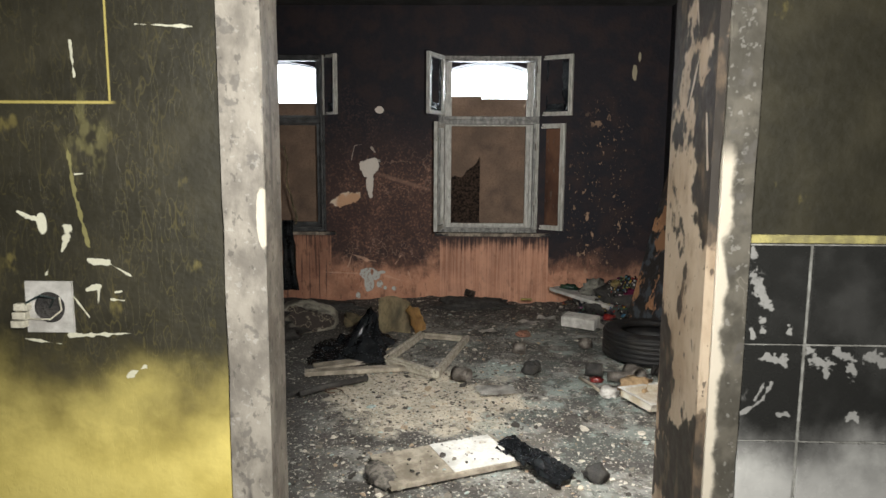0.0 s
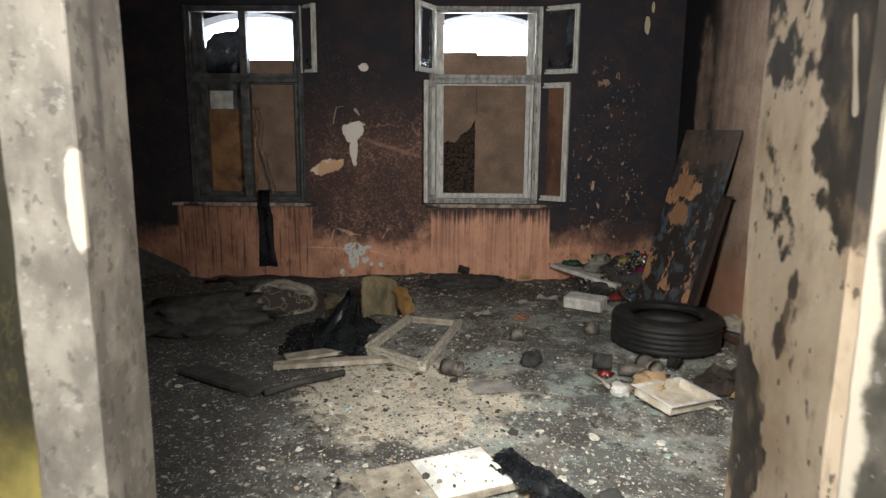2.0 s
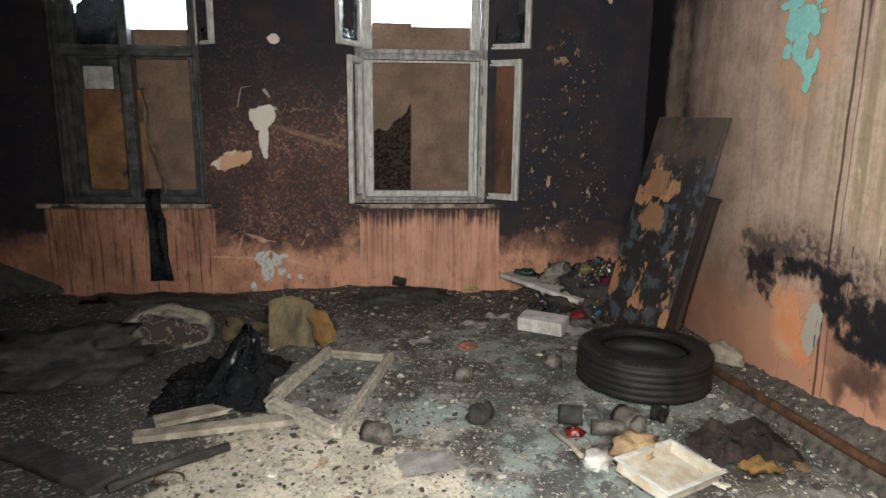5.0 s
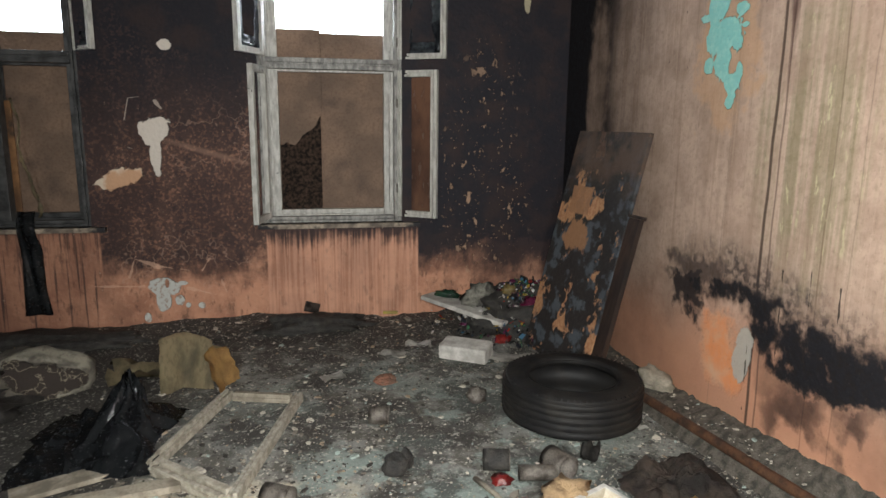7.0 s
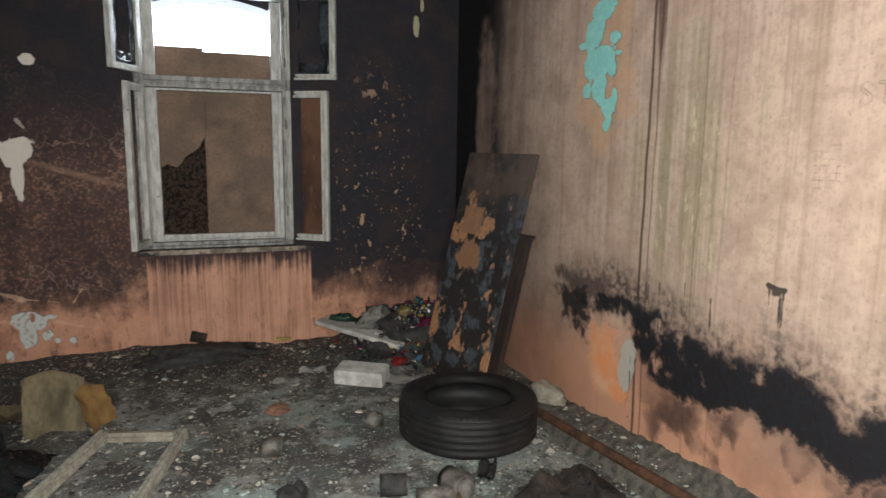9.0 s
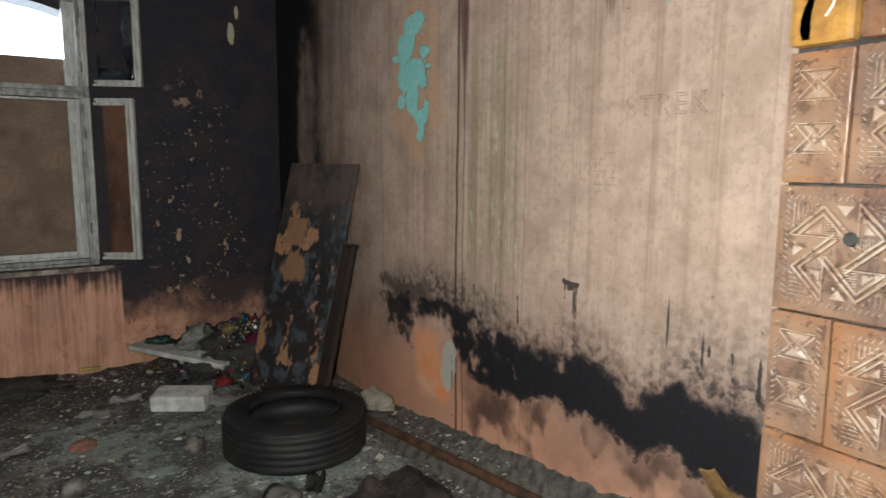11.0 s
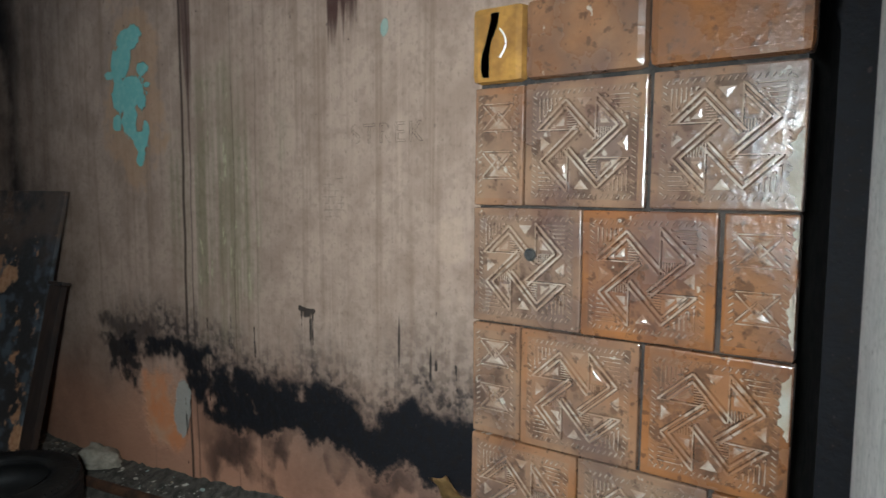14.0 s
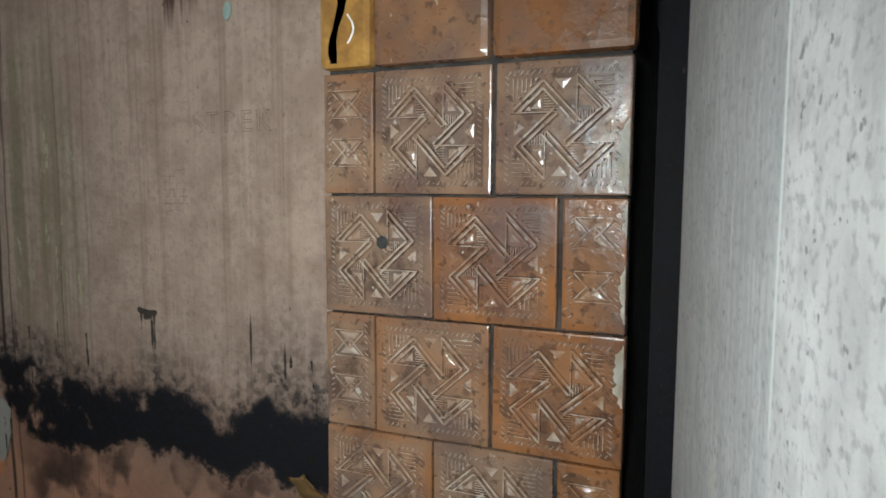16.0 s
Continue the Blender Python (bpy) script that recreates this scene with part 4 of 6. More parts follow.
def wall_with_windows():
    bm = bmesh.new()
    y0, y1 = N_Y, N_Y + 0.45
    xs = (W_X - 0.3, SIDE[0], SIDE[1], MAIN[0], MAIN[1], E_X + 0.3)
    for a, b in ((0, 1), (2, 3), (4, 5)):
        box(bm, (xs[a], y0, -0.3), (xs[b], y1, TOP))
    for w in (SIDE, MAIN):
        box(bm, (w[0], y0, -0.3), (w[1], y1, w[2]))
        box(bm, (w[0], y0, w[3]), (w[1], y1, TOP))
        # shallow arch over the outer half of the opening
        n, mid, half = 24, (w[0] + w[1]) / 2, (w[1] - w[0]) / 2
        ring = []
        for k in range(n + 1):
            x = w[0] + (w[1] - w[0]) * k / n
            low = w[3] - 0.03 - 0.10 * ((x - mid) / half) ** 2
            ring.append([bm.verts.new(p) for p in ((x, y0 + 0.2, low), (x, y1, low), (x, y1, w[3] + 0.001), (x, y0 + 0.2, w[3] + 0.001))])
        for p, q in zip(ring, ring[1:]):
            for k in range(4):
                bm.faces.new((p[k], p[(k + 1) % 4], q[(k + 1) % 4], q[k]))
    return bm


solid("wall_north", wall_with_windows(), M["north"], "salmon plaster wall blackened by soot with two windows", "wall", "structure")
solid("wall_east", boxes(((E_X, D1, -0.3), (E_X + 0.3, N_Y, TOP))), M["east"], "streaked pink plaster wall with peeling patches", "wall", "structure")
solid("wall_west", boxes(((W_X - 0.3, DL, -0.3), (W_X, N_Y, TOP))), M["dark"], "dark soot-covered plaster wall", "wall", "structure")
O0, O1, OH = 0.09, 0.925, 2.05   # the doorway
solid("wall_south", boxes(((W_X - 0.3, D0, -0.3), (O0, DL, TOP)), ((O1, D0, -0.3), (E_X + 0.3, D1, TOP)), ((O0, D0, OH), (O1, DL, TOP))), M["front"], "yellow painted wall with soot above and scratches", "wall", "structure")
solid("wall_front_room", boxes(((W_X - 0.3, -1.9, -0.3), (W_X, D0, TOP)), ((E_X, -1.9, -0.3), (E_X + 0.3, D0, TOP)), ((W_X, -1.9, -0.3), (E_X, -1.6, TOP))), M["dark"], "dark sooty walls of the front room", "wall", "structure")


def ground_sheet():
    bm = bmesh.new()
    box(bm, (-300, N_Y + 0.46, -0.5), (300, 600, -0.4))
    return bm


solid("ground", ground_sheet(), M["grass"], "open ground outside the windows", "ground", "structure")

glow = bpy.data.materials.new("white_sky")
glow.use_nodes = True
glow.node_tree.nodes["Principled BSDF"].inputs["Base Color"].default_value = (0.8, 0.85, 0.9, 1)
glow.node_tree.nodes["Principled BSDF"].inputs["Emission Color"].default_value = (0.9, 0.95, 1.0, 1)
glow.node_tree.nodes["Principled BSDF"].inputs["Emission Strength"].default_value = 7.0
solid("backdrop", boxes(((-30, 14, -0.4), (30, 14.1, 24))), glow, "blank bright overcast sky outside", "sky", "structure")

# door lining and casings
door = thing("door_1", "open doorway with sooty grey painted lining", "doorway", pose(0.5, 1.8, 0), "structure")


def at_door(bm):
    bmesh.ops.transform(bm, matrix=pose(-0.5, -1.8, 0), verts=bm.verts)
    return bm


def ragged_post(lo, hi, seed, n=60):
    """A post whose edges are chipped along its height."""
    bm = bmesh.new()
    rings = []
    for k in range(n + 1):
        z = lo[2] + (hi[2] - lo[2]) * k / n
        c = [max(0, nz((z, s, 0), 6, seed)) * 0.007 for s in range(4)]
        rings.append([bm.verts.new(p) for p in ((lo[0] + c[0], lo[1], z), (hi[0] - c[1], lo[1], z), (hi[0], lo[1] + c[1], z), (hi[0], hi[1] - c[2], z), (hi[0] - c[2], hi[1], z), (lo[0] + c[3], hi[1], z), (lo[0], hi[1] - c[3], z), (lo[0], lo[1] + c[0], z))])
    for a, b in zip(rings, rings[1:]):
        for k in range(8):
            bm.faces.new((a[k], a[(k + 1) % 8], b[(k + 1) % 8], b[k]))
    bm.faces.new(rings[0][::-1]), bm.faces.new(rings[-1])
    return bm


part("jamb", at_door(ragged_post((0.012, D0 - 0.03, -0.02), (O0 + 0.002, DL + 0.008, OH + 0.06), 1)), M["jamb"], door, "grey paint with chips")
part("jamb", at_door(ragged_post((O1 - 0.006, D0 - 0.028, -0.02), (O1 + 0.012, D1 + 0.012, OH + 0.06), 2)), M["bare"], door, "charred beige plaster reveal")
part("casing", at_door(ragged_post((O1 + 0.014, D0 - 0.03, -0.02), (1.0, D0 + 0.01, OH + 0.06), 4)), M["casing"], door, "olive sooty paint with bared edge")
part("head", at_door(boxes(((O0, D0 - 0.03, OH), (O1, DL + 0.008, OH + 0.058)), bevel=0.004)), M["jamb"], door)


# small fittings on the front wall
sock = thing("socket_box", "broken wall socket with bare wires and terminal block", "socket", pose(-0.345, D0, 1.02))
bm = bmesh.new()
ring_o = [(-0.046, -0.05), (0.046, -0.05), (0.046, 0.052), (-0.046, 0.052)]
outer = [Vector((ring_o[k // 8][0] + (ring_o[(k // 8 + 1) % 4][0] - ring_o[k // 8][0]) * (k % 8) / 8, 0, ring_o[k // 8][1] + (ring_o[(k // 8 + 1) % 4][1] - ring_o[k // 8][1]) * (k % 8) / 8)) for k in range(32)]
va = [bm.verts.new(p + Vector((0, -0.006, 0))) for p in outer]
vb = [bm.verts.new(Vector((0.031 * math.cos(math.atan2(p.z, p.x)), -0.006, 0.031 * math.sin(math.atan2(p.z, p.x))))) for p in outer]
vc = [bm.verts.new(v.co + Vector((0, 0.004, 0))) for v in vb]
vd = [bm.verts.new(p) for p in outer]
for k in range(32):
    n2 = (k + 1) % 32
    bm.faces.new((va[k], va[n2], vb[n2], vb[k])), bm.faces.new((vb[k], vb[n2], vc[n2], vc[k])), bm.faces.new((vd[k], vd[n2], va[n2], va[k]))
part("mount_plate", bm, M["paper"], sock, "pale plaster square")
# flat black disc stands for the shade inside the socket
bm = lathe([(0.0, 0.0), (0.03, 0.0), (0.030, 0.003)], 24)
bmesh.ops.transform(bm, matrix=pose(0, -0.001, 0, 90), verts=bm.verts)
part("hollow_disc", bm, M["black"], sock, "flat black disc for the shaded hollow")
for k in range(3):
    part("terminal", boxes(((-0.06 - 0.004 * k, -0.024, -0.004 - 0.017 * k), (-0.034 - 0.004 * k, -0.007, 0.010 - 0.017 * k)), bevel=0.002), M["cable"], sock)
bm = bmesh.new()
tube(bm, [(0.0, -0.004, 0.0), (0.015, -0.012, 0.02), (-0.01, -0.018, 0.026), (-0.04, -0.016, 0.01)], 0.0022, 6)
part("wire", bm, M["edge"], sock)
bm = bmesh.new()
tube(bm, [(0.02, -0.004, 0.02), (0.026, -0.01, -0.005), (0.005, -0.014, -0.022), (-0.045, -0.018, -0.02)], 0.0018, 6)
part("wire", bm, M["cable"], sock)

# ---- windows ----
def moulded(bm, lo, hi, axis, bevel=0.0025, groove=0.014):
    """A rail or stile with a groove sunk along the middle of its face."""
    w = hi[axis] - lo[axis]
    for a, b, back in ((0.0, 0.40, 0.0), (0.405, 0.575, groove), (0.58, 1.0, 0.004)):
        p, q = list(lo), list(hi)
        p[axis], q[axis] = lo[axis] + a * w, lo[axis] + b * w
        p[1] += back
        box(bm, p, q, bevel)


def sash(parent, name, hinge, angle, width, height, material, fat=0.045, deep=0.036, filled=None, label=""):
    """A casement hung at hinge, turned by angle, with four rails; returns the casement part."""
    m = parent.matrix_world.inverted() @ pose(hinge[0], hinge[1], hinge[2], 0, 0, angle)
    f = fat
    leaf = part(name, bmesh.new(), material, parent, label)
    bm = bmesh.new()
    for lo, hi, axis in (((0, 0, 0), (f, deep, height), 0), ((width - f, 0, 0), (width, deep, height), 0), ((f, 0.002, 0), (width - f, deep - 0.002, f), 2), ((f, 0.002, height - f), (width - f, deep - 0.002, height), 2)):
        moulded(bm, lo, hi, axis, 0.0018, 0.010)
    bmesh.ops.transform(bm, matrix=m, verts=bm.verts)
    bm.to_mesh(leaf.data)
    leaf.data.update()
    bm.free()
    for z in (height * 0.2, height * 0.78):
        hb = bmesh.new()
        tube(hb, [(0.002, -0.006, z - 0.03), (0.002, -0.006, z + 0.03)], 0.006, 8)
        bmesh.ops.transform(hb, matrix=m, verts=hb.verts)
        part("hinge", hb, M["tin"], leaf)
    return leaf, m


def torn_film(leaf, m, width, height, seed):
    """Scraps of burnt film left round the edge of a casement."""
    for k, (u0, u1, w0, w1) in enumerate(((0.05, 0.32, 0.05, 0.95), (0.68, 0.95, 0.05, 0.9), (0.25, 0.8, 0.04, 0.2))):
        def at(u, v, u0=u0, u1=u1, w0=w0, w1=w1, k=k):
            a, b = u0 + (u1 - u0) * u, w0 + (w1 - w0) * v
            inner = abs(nz((v, k, 0), 3, seed)) * 0.5
            a = a + ((0.0 if k == 2 else (u if k == 0 else u - 1)) * -inner * (u1 - u0))
            p = Vector((a * width, 0.018 + 0.012 * nz((u, v, k), 4, seed), b * height))
            return m @ p
        part("torn_film", sheet(8, 14, at, 0.0015), M["glass_film"], leaf, "smoked torn plastic film", smooth=True)


def window(name, label, w, material, charred):
    x0, x1, z0, z1 = w
    y = N_Y + 0.03
    ob = thing(name, label, "window", pose((x0 + x1) / 2, N_Y, z0), "structure")
    inv = ob.matrix_world.inverted()

    def put(nm, items, mat, lab="", bevel=0.004, parent=ob):
        bm = bmesh.new()
        for lo, hi in items:
            if nm in ("window_frame", "transom", "outer_frame"):
                moulded(bm, lo, hi, 0 if hi[2] - lo[2] > hi[0] - lo[0] else 2)
            else:
                box(bm, lo, hi, bevel)
        bmesh.ops.transform(bm, matrix=inv, verts=bm.verts)
        return part(nm, bm, mat, parent, lab)
    zt = 1.695
    # inner fixed frame, then the outer frame further back in the reveal
    put("window_frame", [((x0, y, z0), (x0 + 0.05, y + 0.06, z1)), ((x1 - 0.05, y, z0), (x1, y + 0.06, z1)), ((x0 + 0.05, y + 0.002, z0), (x1 - 0.05, y + 0.058, z0 + 0.04)), ((x0 + 0.05, y + 0.002, z1 - 0.05), (x1 - 0.05, y + 0.058, z1))], material)
    put("transom", [((x0 + 0.05, y - 0.012, zt - 0.035), (x1 - 0.05, y + 0.06, zt + 0.035))], material)
    put("outer_frame", [((x0 + 0.02, y + 0.11, z0 + 0.02), (x0 + 0.118, y + 0.16, z1 - 0.04)), ((x1 - 0.108, y + 0.11, z0 + 0.02), (x1 - 0.02, y + 0.16, z1 - 0.04)), ((x0 + 0.118, y + 0.112, z0 + 0.02), (x1 - 0.108, y + 0.158, z0 + 0.075)), ((x0 + 0.118, y + 0.112, zt - 0.045), (x1 - 0.108, y + 0.158, zt + 0.03))], material if charred else M["frame"])
    put("window_sill", [((x0 - 0.03 if not charred else x0 - 0.16, N_Y - 0.045, z0 - 0.03), (x1 + 0.12 if not charred else x1 + 0.09, N_Y + 0.19, z0))], M["sill"], "dirty soot-stained ledge")
    return ob, put


win, put = window("window_1", "white weathered double window with open casements, boarded behind", MAIN, M["frame_sooty"], False)
x0, x1, z0, z1 = MAIN
put("board", [((x0 + 0.01, N_Y + 0.235, z0), (x0 + 0.40, N_Y + 0.25, 1.93))], M["board_a"], "brown chipboard")
put("board", [((x0 + 0.36, N_Y + 0.252, z0), (x1 - 0.01, N_Y + 0.267, 1.91))], M["board_a"], "brown chipboard")


def foam_sheet(u, v):
    x = x0 + 0.12 + 0.27 * u
    top = 0.44 + 0.20 * u ** 2 + 0.035 * nz((u, 0, 0), 4, 3)
    return win.matrix_world.inverted() @ Vector((x, N_Y + 0.222 + 0.006 * nz((u, v, 0), 9, 1), z0 + 0.06 + top * v))


part("insulation", sheet(26, 40, foam_sheet, 0.006), M["foam"], win, "blackened bubbled insulation sheet", smooth=True)
leaf, m = sash(win, "casement", (1.19, N_Y + 0.028, 0.70), -34, 0.285, 0.965, M["frame"], 0.042)
# opaque brown sheet over part of the casement opening
pane_bm = boxes(((0.10, 0.014, 0.044), (0.242, 0.018, 0.92)))
bmesh.ops.transform(pane_bm, matrix=m, verts=pane_bm.verts)
part("pane", pane_bm, plain("brown_pane", (0.16, 0.085, 0.055), (0.05, 0.03, 0.025), 4, 0.25, stretch=(1, 1, 0.4)), leaf, "opaque brown pane")
leaf, m = sash(win, "casement", (0.325, N_Y + 0.028, 0.70), -102, 0.30, 0.965, M["frame"], 0.042)
leaf, m = sash(win, "upper_casement", (1.19, N_Y + 0.028, 1.735), -30, 0.335, 0.53, M["frame"], 0.036)
torn_film(leaf, m, 0.335, 0.53, 4)
leaf, m = sash(win, "upper_casement", (0.325, N_Y + 0.028, 1.735), -116, 0.30, 0.53, M["frame"], 0.036)
torn_film(leaf, m, 0.30, 0.53, 7)
bm = bmesh.new()
box(bm, (1.135, N_Y + 0.0, 0.80), (1.15, N_Y + 0.03, 1.52), 0.003)
bmesh.ops.transform(bm, matrix=win.matrix_world.inverted(), verts=bm.verts)
part("espagnolette", bm, M["frame"], win)

side, put = window("window_2", "charred double window with mullion, boarded behind", SIDE, M["burnt_frame"], True)
x0, x1, z0, z1 = SIDE
put("mullion", [((-1.27, N_Y + 0.02, z0 + 0.04), (-1.20, N_Y + 0.10, 1.66))], M["burnt_frame"])
put("upper_mullion", [((-1.265, N_Y + 0.02, 1.73), (-1.205, N_Y + 0.10, z1 - 0.05))], M["burnt_frame"])
put("board", [((x0 + 0.01, N_Y + 0.235, z0), (-1.22, N_Y + 0.25, 1.44))], M["board_b"], "tan chipboard")
put("board", [((-1.25, N_Y + 0.252, z0), (x1 - 0.01, N_Y + 0.267, 1.86))], M["board_a"], "brown chipboard")
put("board", [((x0 + 0.01, N_Y + 0.272, 1.40), (-1.22, N_Y + 0.285, 1.86))], M["burnt_frame"], "blackened board")
put("paper_patch", [((-1.60, N_Y + 0.222, 1.445), (-1.40, N_Y + 0.23, 1.60))], M["paper"], "grey paper square", bevel=0.001)


def upper_film(u, v):
    """Smoked film with a burnt-out hole at the upper left."""
    x, z = x0 + 0.06 + 0.40 * u, 1.74 + 0.48 * v
    edge = 0.62 + 0.25 * u + 0.1 * nz((u, 0, 0), 4, 2)
    z = 1.74 + 0.48 * v * edge
    return side.matrix_world.inverted() @ Vector((x + 0.07 * (1 - u) * v, N_Y + 0.2 + 0.02 * nz((u, v, 0), 4, 6), z))


part("torn_film", sheet(22, 16, upper_film, 0.0015), M["film"], side, "smoked torn plastic film", smooth=True)
leaf, m = sash(side, "upper_casement", (-0.765, N_Y + 0.028, 1.735), -45, 0.19, 0.53, M["frame"], 0.024)
torn_film(leaf, m, 0.19, 0.53, 12)


def strip(u, v):
    w = 0.105 + 0.06 * (1 - v) ** 3
    z = 0.11 + 0.66 * v
    out = -0.02 - 0.05 * math.exp(-((z - 0.66) / 0.08) ** 2) if z < 0.72 else -0.05 + 0.6 * (z - 0.72)
    return Vector((-1.085 + (u - 0.5) * w + 0.01 * nz((u, v, 0), 3, 1) - 0.01 * v, N_Y + out - 0.012 * math.sin(u * 9 + v * 4), z))


solid("plastic_strip", sheet(10, 40, strip, 0.002), M["film"], "charred black plastic strip hanging over the sill", "plastic strip", smooth=True)


def drip(u, v):
    return Vector((-1.13 + 0.10 * (1 - v) + 0.022 * (u - 0.5) * (0.5 + abs(nz((v, 0, 0), 7, 3)) * 1.6) + 0.02 * math.sin(v * 9) + 0.02 * nz((v, 1, 0), 6, 4), N_Y - 0.003 + 0.006 * nz((u, v, 1), 5, 2), 0.73 + 0.72 * v))


solid("melted_drip", sheet(5, 60, drip, 0.004), M["card"], "ochre melted foam run down the window mullion", "melted foam", smooth=True)

# ---- tiled stove ----
S_X, S0, S1, S_TOP = 1.87, 2.155, 2.70, 1.637
stove = thing("tiled_stove", "brown glazed tile stove with carved relief tiles", "stove", pose(S_X, S0, 0))
bm = boxes(((0.014, 0.006, 0.0), (E_X - S_X - 0.004, S1 - S0 - 0.006, S_TOP - 0.012)))
part("core", bm, M["clay"], stove, "dark clay joints")


def bar(bm, a, b, w, h):
    """A raised rib on the tile's face, which looks along -x; a and b in the face's y and z."""
    a, b = Vector((0, *a)), Vector((0, *b))
    d = (b - a).normalized()
    s = Vector((0, -d.z, d.y)) * w / 2
    lo = [bm.verts.new(p) for p in (a - s, a + s, b + s, b - s)]
    up = [bm.verts.new(p + Vector((-h, 0, 0))) for p in (a - s * 0.5, a + s * 0.5, b + s * 0.5, b - s * 0.5)]
    # rib tops take the pale highlight glaze, flanks the dark shaded one
    bm.faces.new(up).material_index = 2
    for k in range(4):
        bm.faces.new((lo[k], lo[(k + 1) % 4], up[(k + 1) % 4], up[k])).material_index = 1


def wedge(bm, pts, h):
    lo = [bm.verts.new((0, *p)) for p in pts]
    c = Vector((0, sum(p[0] for p in pts) / len(pts), sum(p[1] for p in pts) / len(pts)))
    tip = bm.verts.new(c + Vector((-h, 0, 0)))
    for k in range(len(pts)):
        bm.faces.new((lo[k], lo[(k + 1) % len(pts)], tip)).material_index = 2


def relief_tile(w, h, seed):
    """A stove tile with the carved interlaced square, its face at x = 0 looking along -x."""
    bm = bmesh.new()
    box(bm, (0.0, -w / 2, -h / 2), (0.03, w / 2, h / 2), 0.0035)
    a, b = w * 0.44, h * 0.44
    # dark pan; shade between the ribs is painted into its glaze
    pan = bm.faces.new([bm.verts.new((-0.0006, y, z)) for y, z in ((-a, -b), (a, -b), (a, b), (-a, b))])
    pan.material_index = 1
    if w > 0.15:
        sy, sz = w * 0.395, h * 0.395
        for q in range(4):
            c, n = (1, 0, -1, 0)[q], (0, 1, 0, -1)[q]

            def r(u, v):
                return (-(c * u - n * v) * sy, (n * u + c * v) * sz)
            lift = 0.0003 * q
            # a bent double rib that runs under the next one, pinwheel fashion
            for i, (p0, p1, p2) in enumerate((((-0.95, 0.30), (-0.34, 0.88), (0.36, 0.12)), ((-0.79, 0.30), (-0.34, 0.73), (0.26, 0.07)))):
                bar(bm, r(*p0), r(*p1), 0.0072, 0.0062 + lift + 0.0002 * i)
                bar(bm, r(*p1), r(*p2), 0.0072, 0.0060 + lift + 0.0002 * i)
            bar(bm, r(-0.97, 0.29), r(-0.08, 0.29), 0.0042, 0.0058 + lift)
            wedge(bm, [r(-0.64, 0.34), r(-0.37, 0.34), r(-0.37, 0.60)], 0.0022)
            for k in range(7):
                v = 0.34 + 0.05 * k
                bar(bm, r(-0.32, v), r(-0.34 + (0.69 - v) * 0.80, v), 0.0028, 0.0040 + 0.0001 * k)
            # hatched triangle in the corner, with a row of beads
            for k in range(6):
                u = -0.92 + 0.085 * k
                bar(bm, r(u, 0.93), r(u, 0.93 - 0.07 * (6 - k)), 0.0030, 0.0028 + 0.0001 * k)
            for k in range(5):
                u, v = -0.93 + 0.11 * k, 0.45 + 0.11 * k
                bar(bm, r(u, v), r(u + 0.05, v + 0.04), 0.0055, 0.0042 + lift)
            wedge(bm, [r(-0.20, 0.93), r(0.22, 0.93), r(0.02, 0.66)], 0.0022)
            wedge(bm, [r(0.30, 0.88), r(0.30, 0.55), r(0.60, 0.62)], 0.0022)
            # slanted nicks along the border
            for k in range(18):
                u = -1.02 + 0.115 * k
                bar(bm, r(u, 1.0), r(u + 0.055, 1.08), 0.0028, 0.0024 + 0.0001 * (k % 3))
    else:
        a, b = w * 0.30, h * 0.40
        for k in range(4):
            z = b * (0.86 - 0.5 * k)
            up = 1 if k % 2 else -1
            wedge(bm, [(-a * 0.8, z), (a * 0.8, z), (0, z + up * h * 0.11)], 0.004)
            bar(bm, (-a, z - up * 0.003), (a, z - up * 0.003), 0.0036, 0.0036)
            bar(bm, (-a, z), (0, z + up * h * 0.15), 0.0045, 0.0042)
            bar(bm, (a, z), (0, z + up * h * 0.15), 0.0045, 0.0044)
        for k in range(17):
            z = -b + 2 * b * k / 16
            bar(bm, (-a * 1.30, z), (-a * 1.08, z + 0.005), 0.0036, 0.0030)
            bar(bm, (a * 1.30, z), (a * 1.08, z + 0.005), 0.0036, 0.0030)
    return bm


ROW = 0.2165
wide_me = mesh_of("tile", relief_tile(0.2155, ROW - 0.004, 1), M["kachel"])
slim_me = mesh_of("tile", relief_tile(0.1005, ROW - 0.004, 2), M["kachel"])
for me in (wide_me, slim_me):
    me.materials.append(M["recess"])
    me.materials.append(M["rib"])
rng = random.Random(5)


def stove_tile(me, y, z, w):
    ob = new("tile", me)
    ob.parent = stove
    ob.matrix_basis = pose(rng.uniform(-0.002, 0.002), y - S0, z, rng.uniform(-0.4, 0.4), rng.uniform(-0.4, 0.4), rng.uniform(-0.25, 0.25))


for k in range(7):
    z = 1.497 - ROW * (k + 0.5)
    if z - ROW / 2 < -0.05:
        break
    if k % 2 == 0:
        for me, y, w in ((slim_me, 2.649, 0.098), (wide_me, 2.487, 0.212), (wide_me, 2.264, 0.212)):
            stove_tile(me, y, z, w)
    else:
        for me, y, w in ((wide_me, 2.592, 0.212), (wide_me, 2.374, 0.212), (slim_me, 2.208, 0.098)):
            stove_tile(me, y, z, w)
for lo, hi in ((2.598, 2.703), (2.382, 2.594), (2.152, 2.378)):
    bm = boxes(((-0.008, lo - S0, 1.502), (0.04, hi - S0, S_TOP)), bevel=0.014)
    part("cornice_tile", bm, M["cornice"] if lo > 2.5 else M["kachel"], stove, "plain ochre glazed cornice tile")
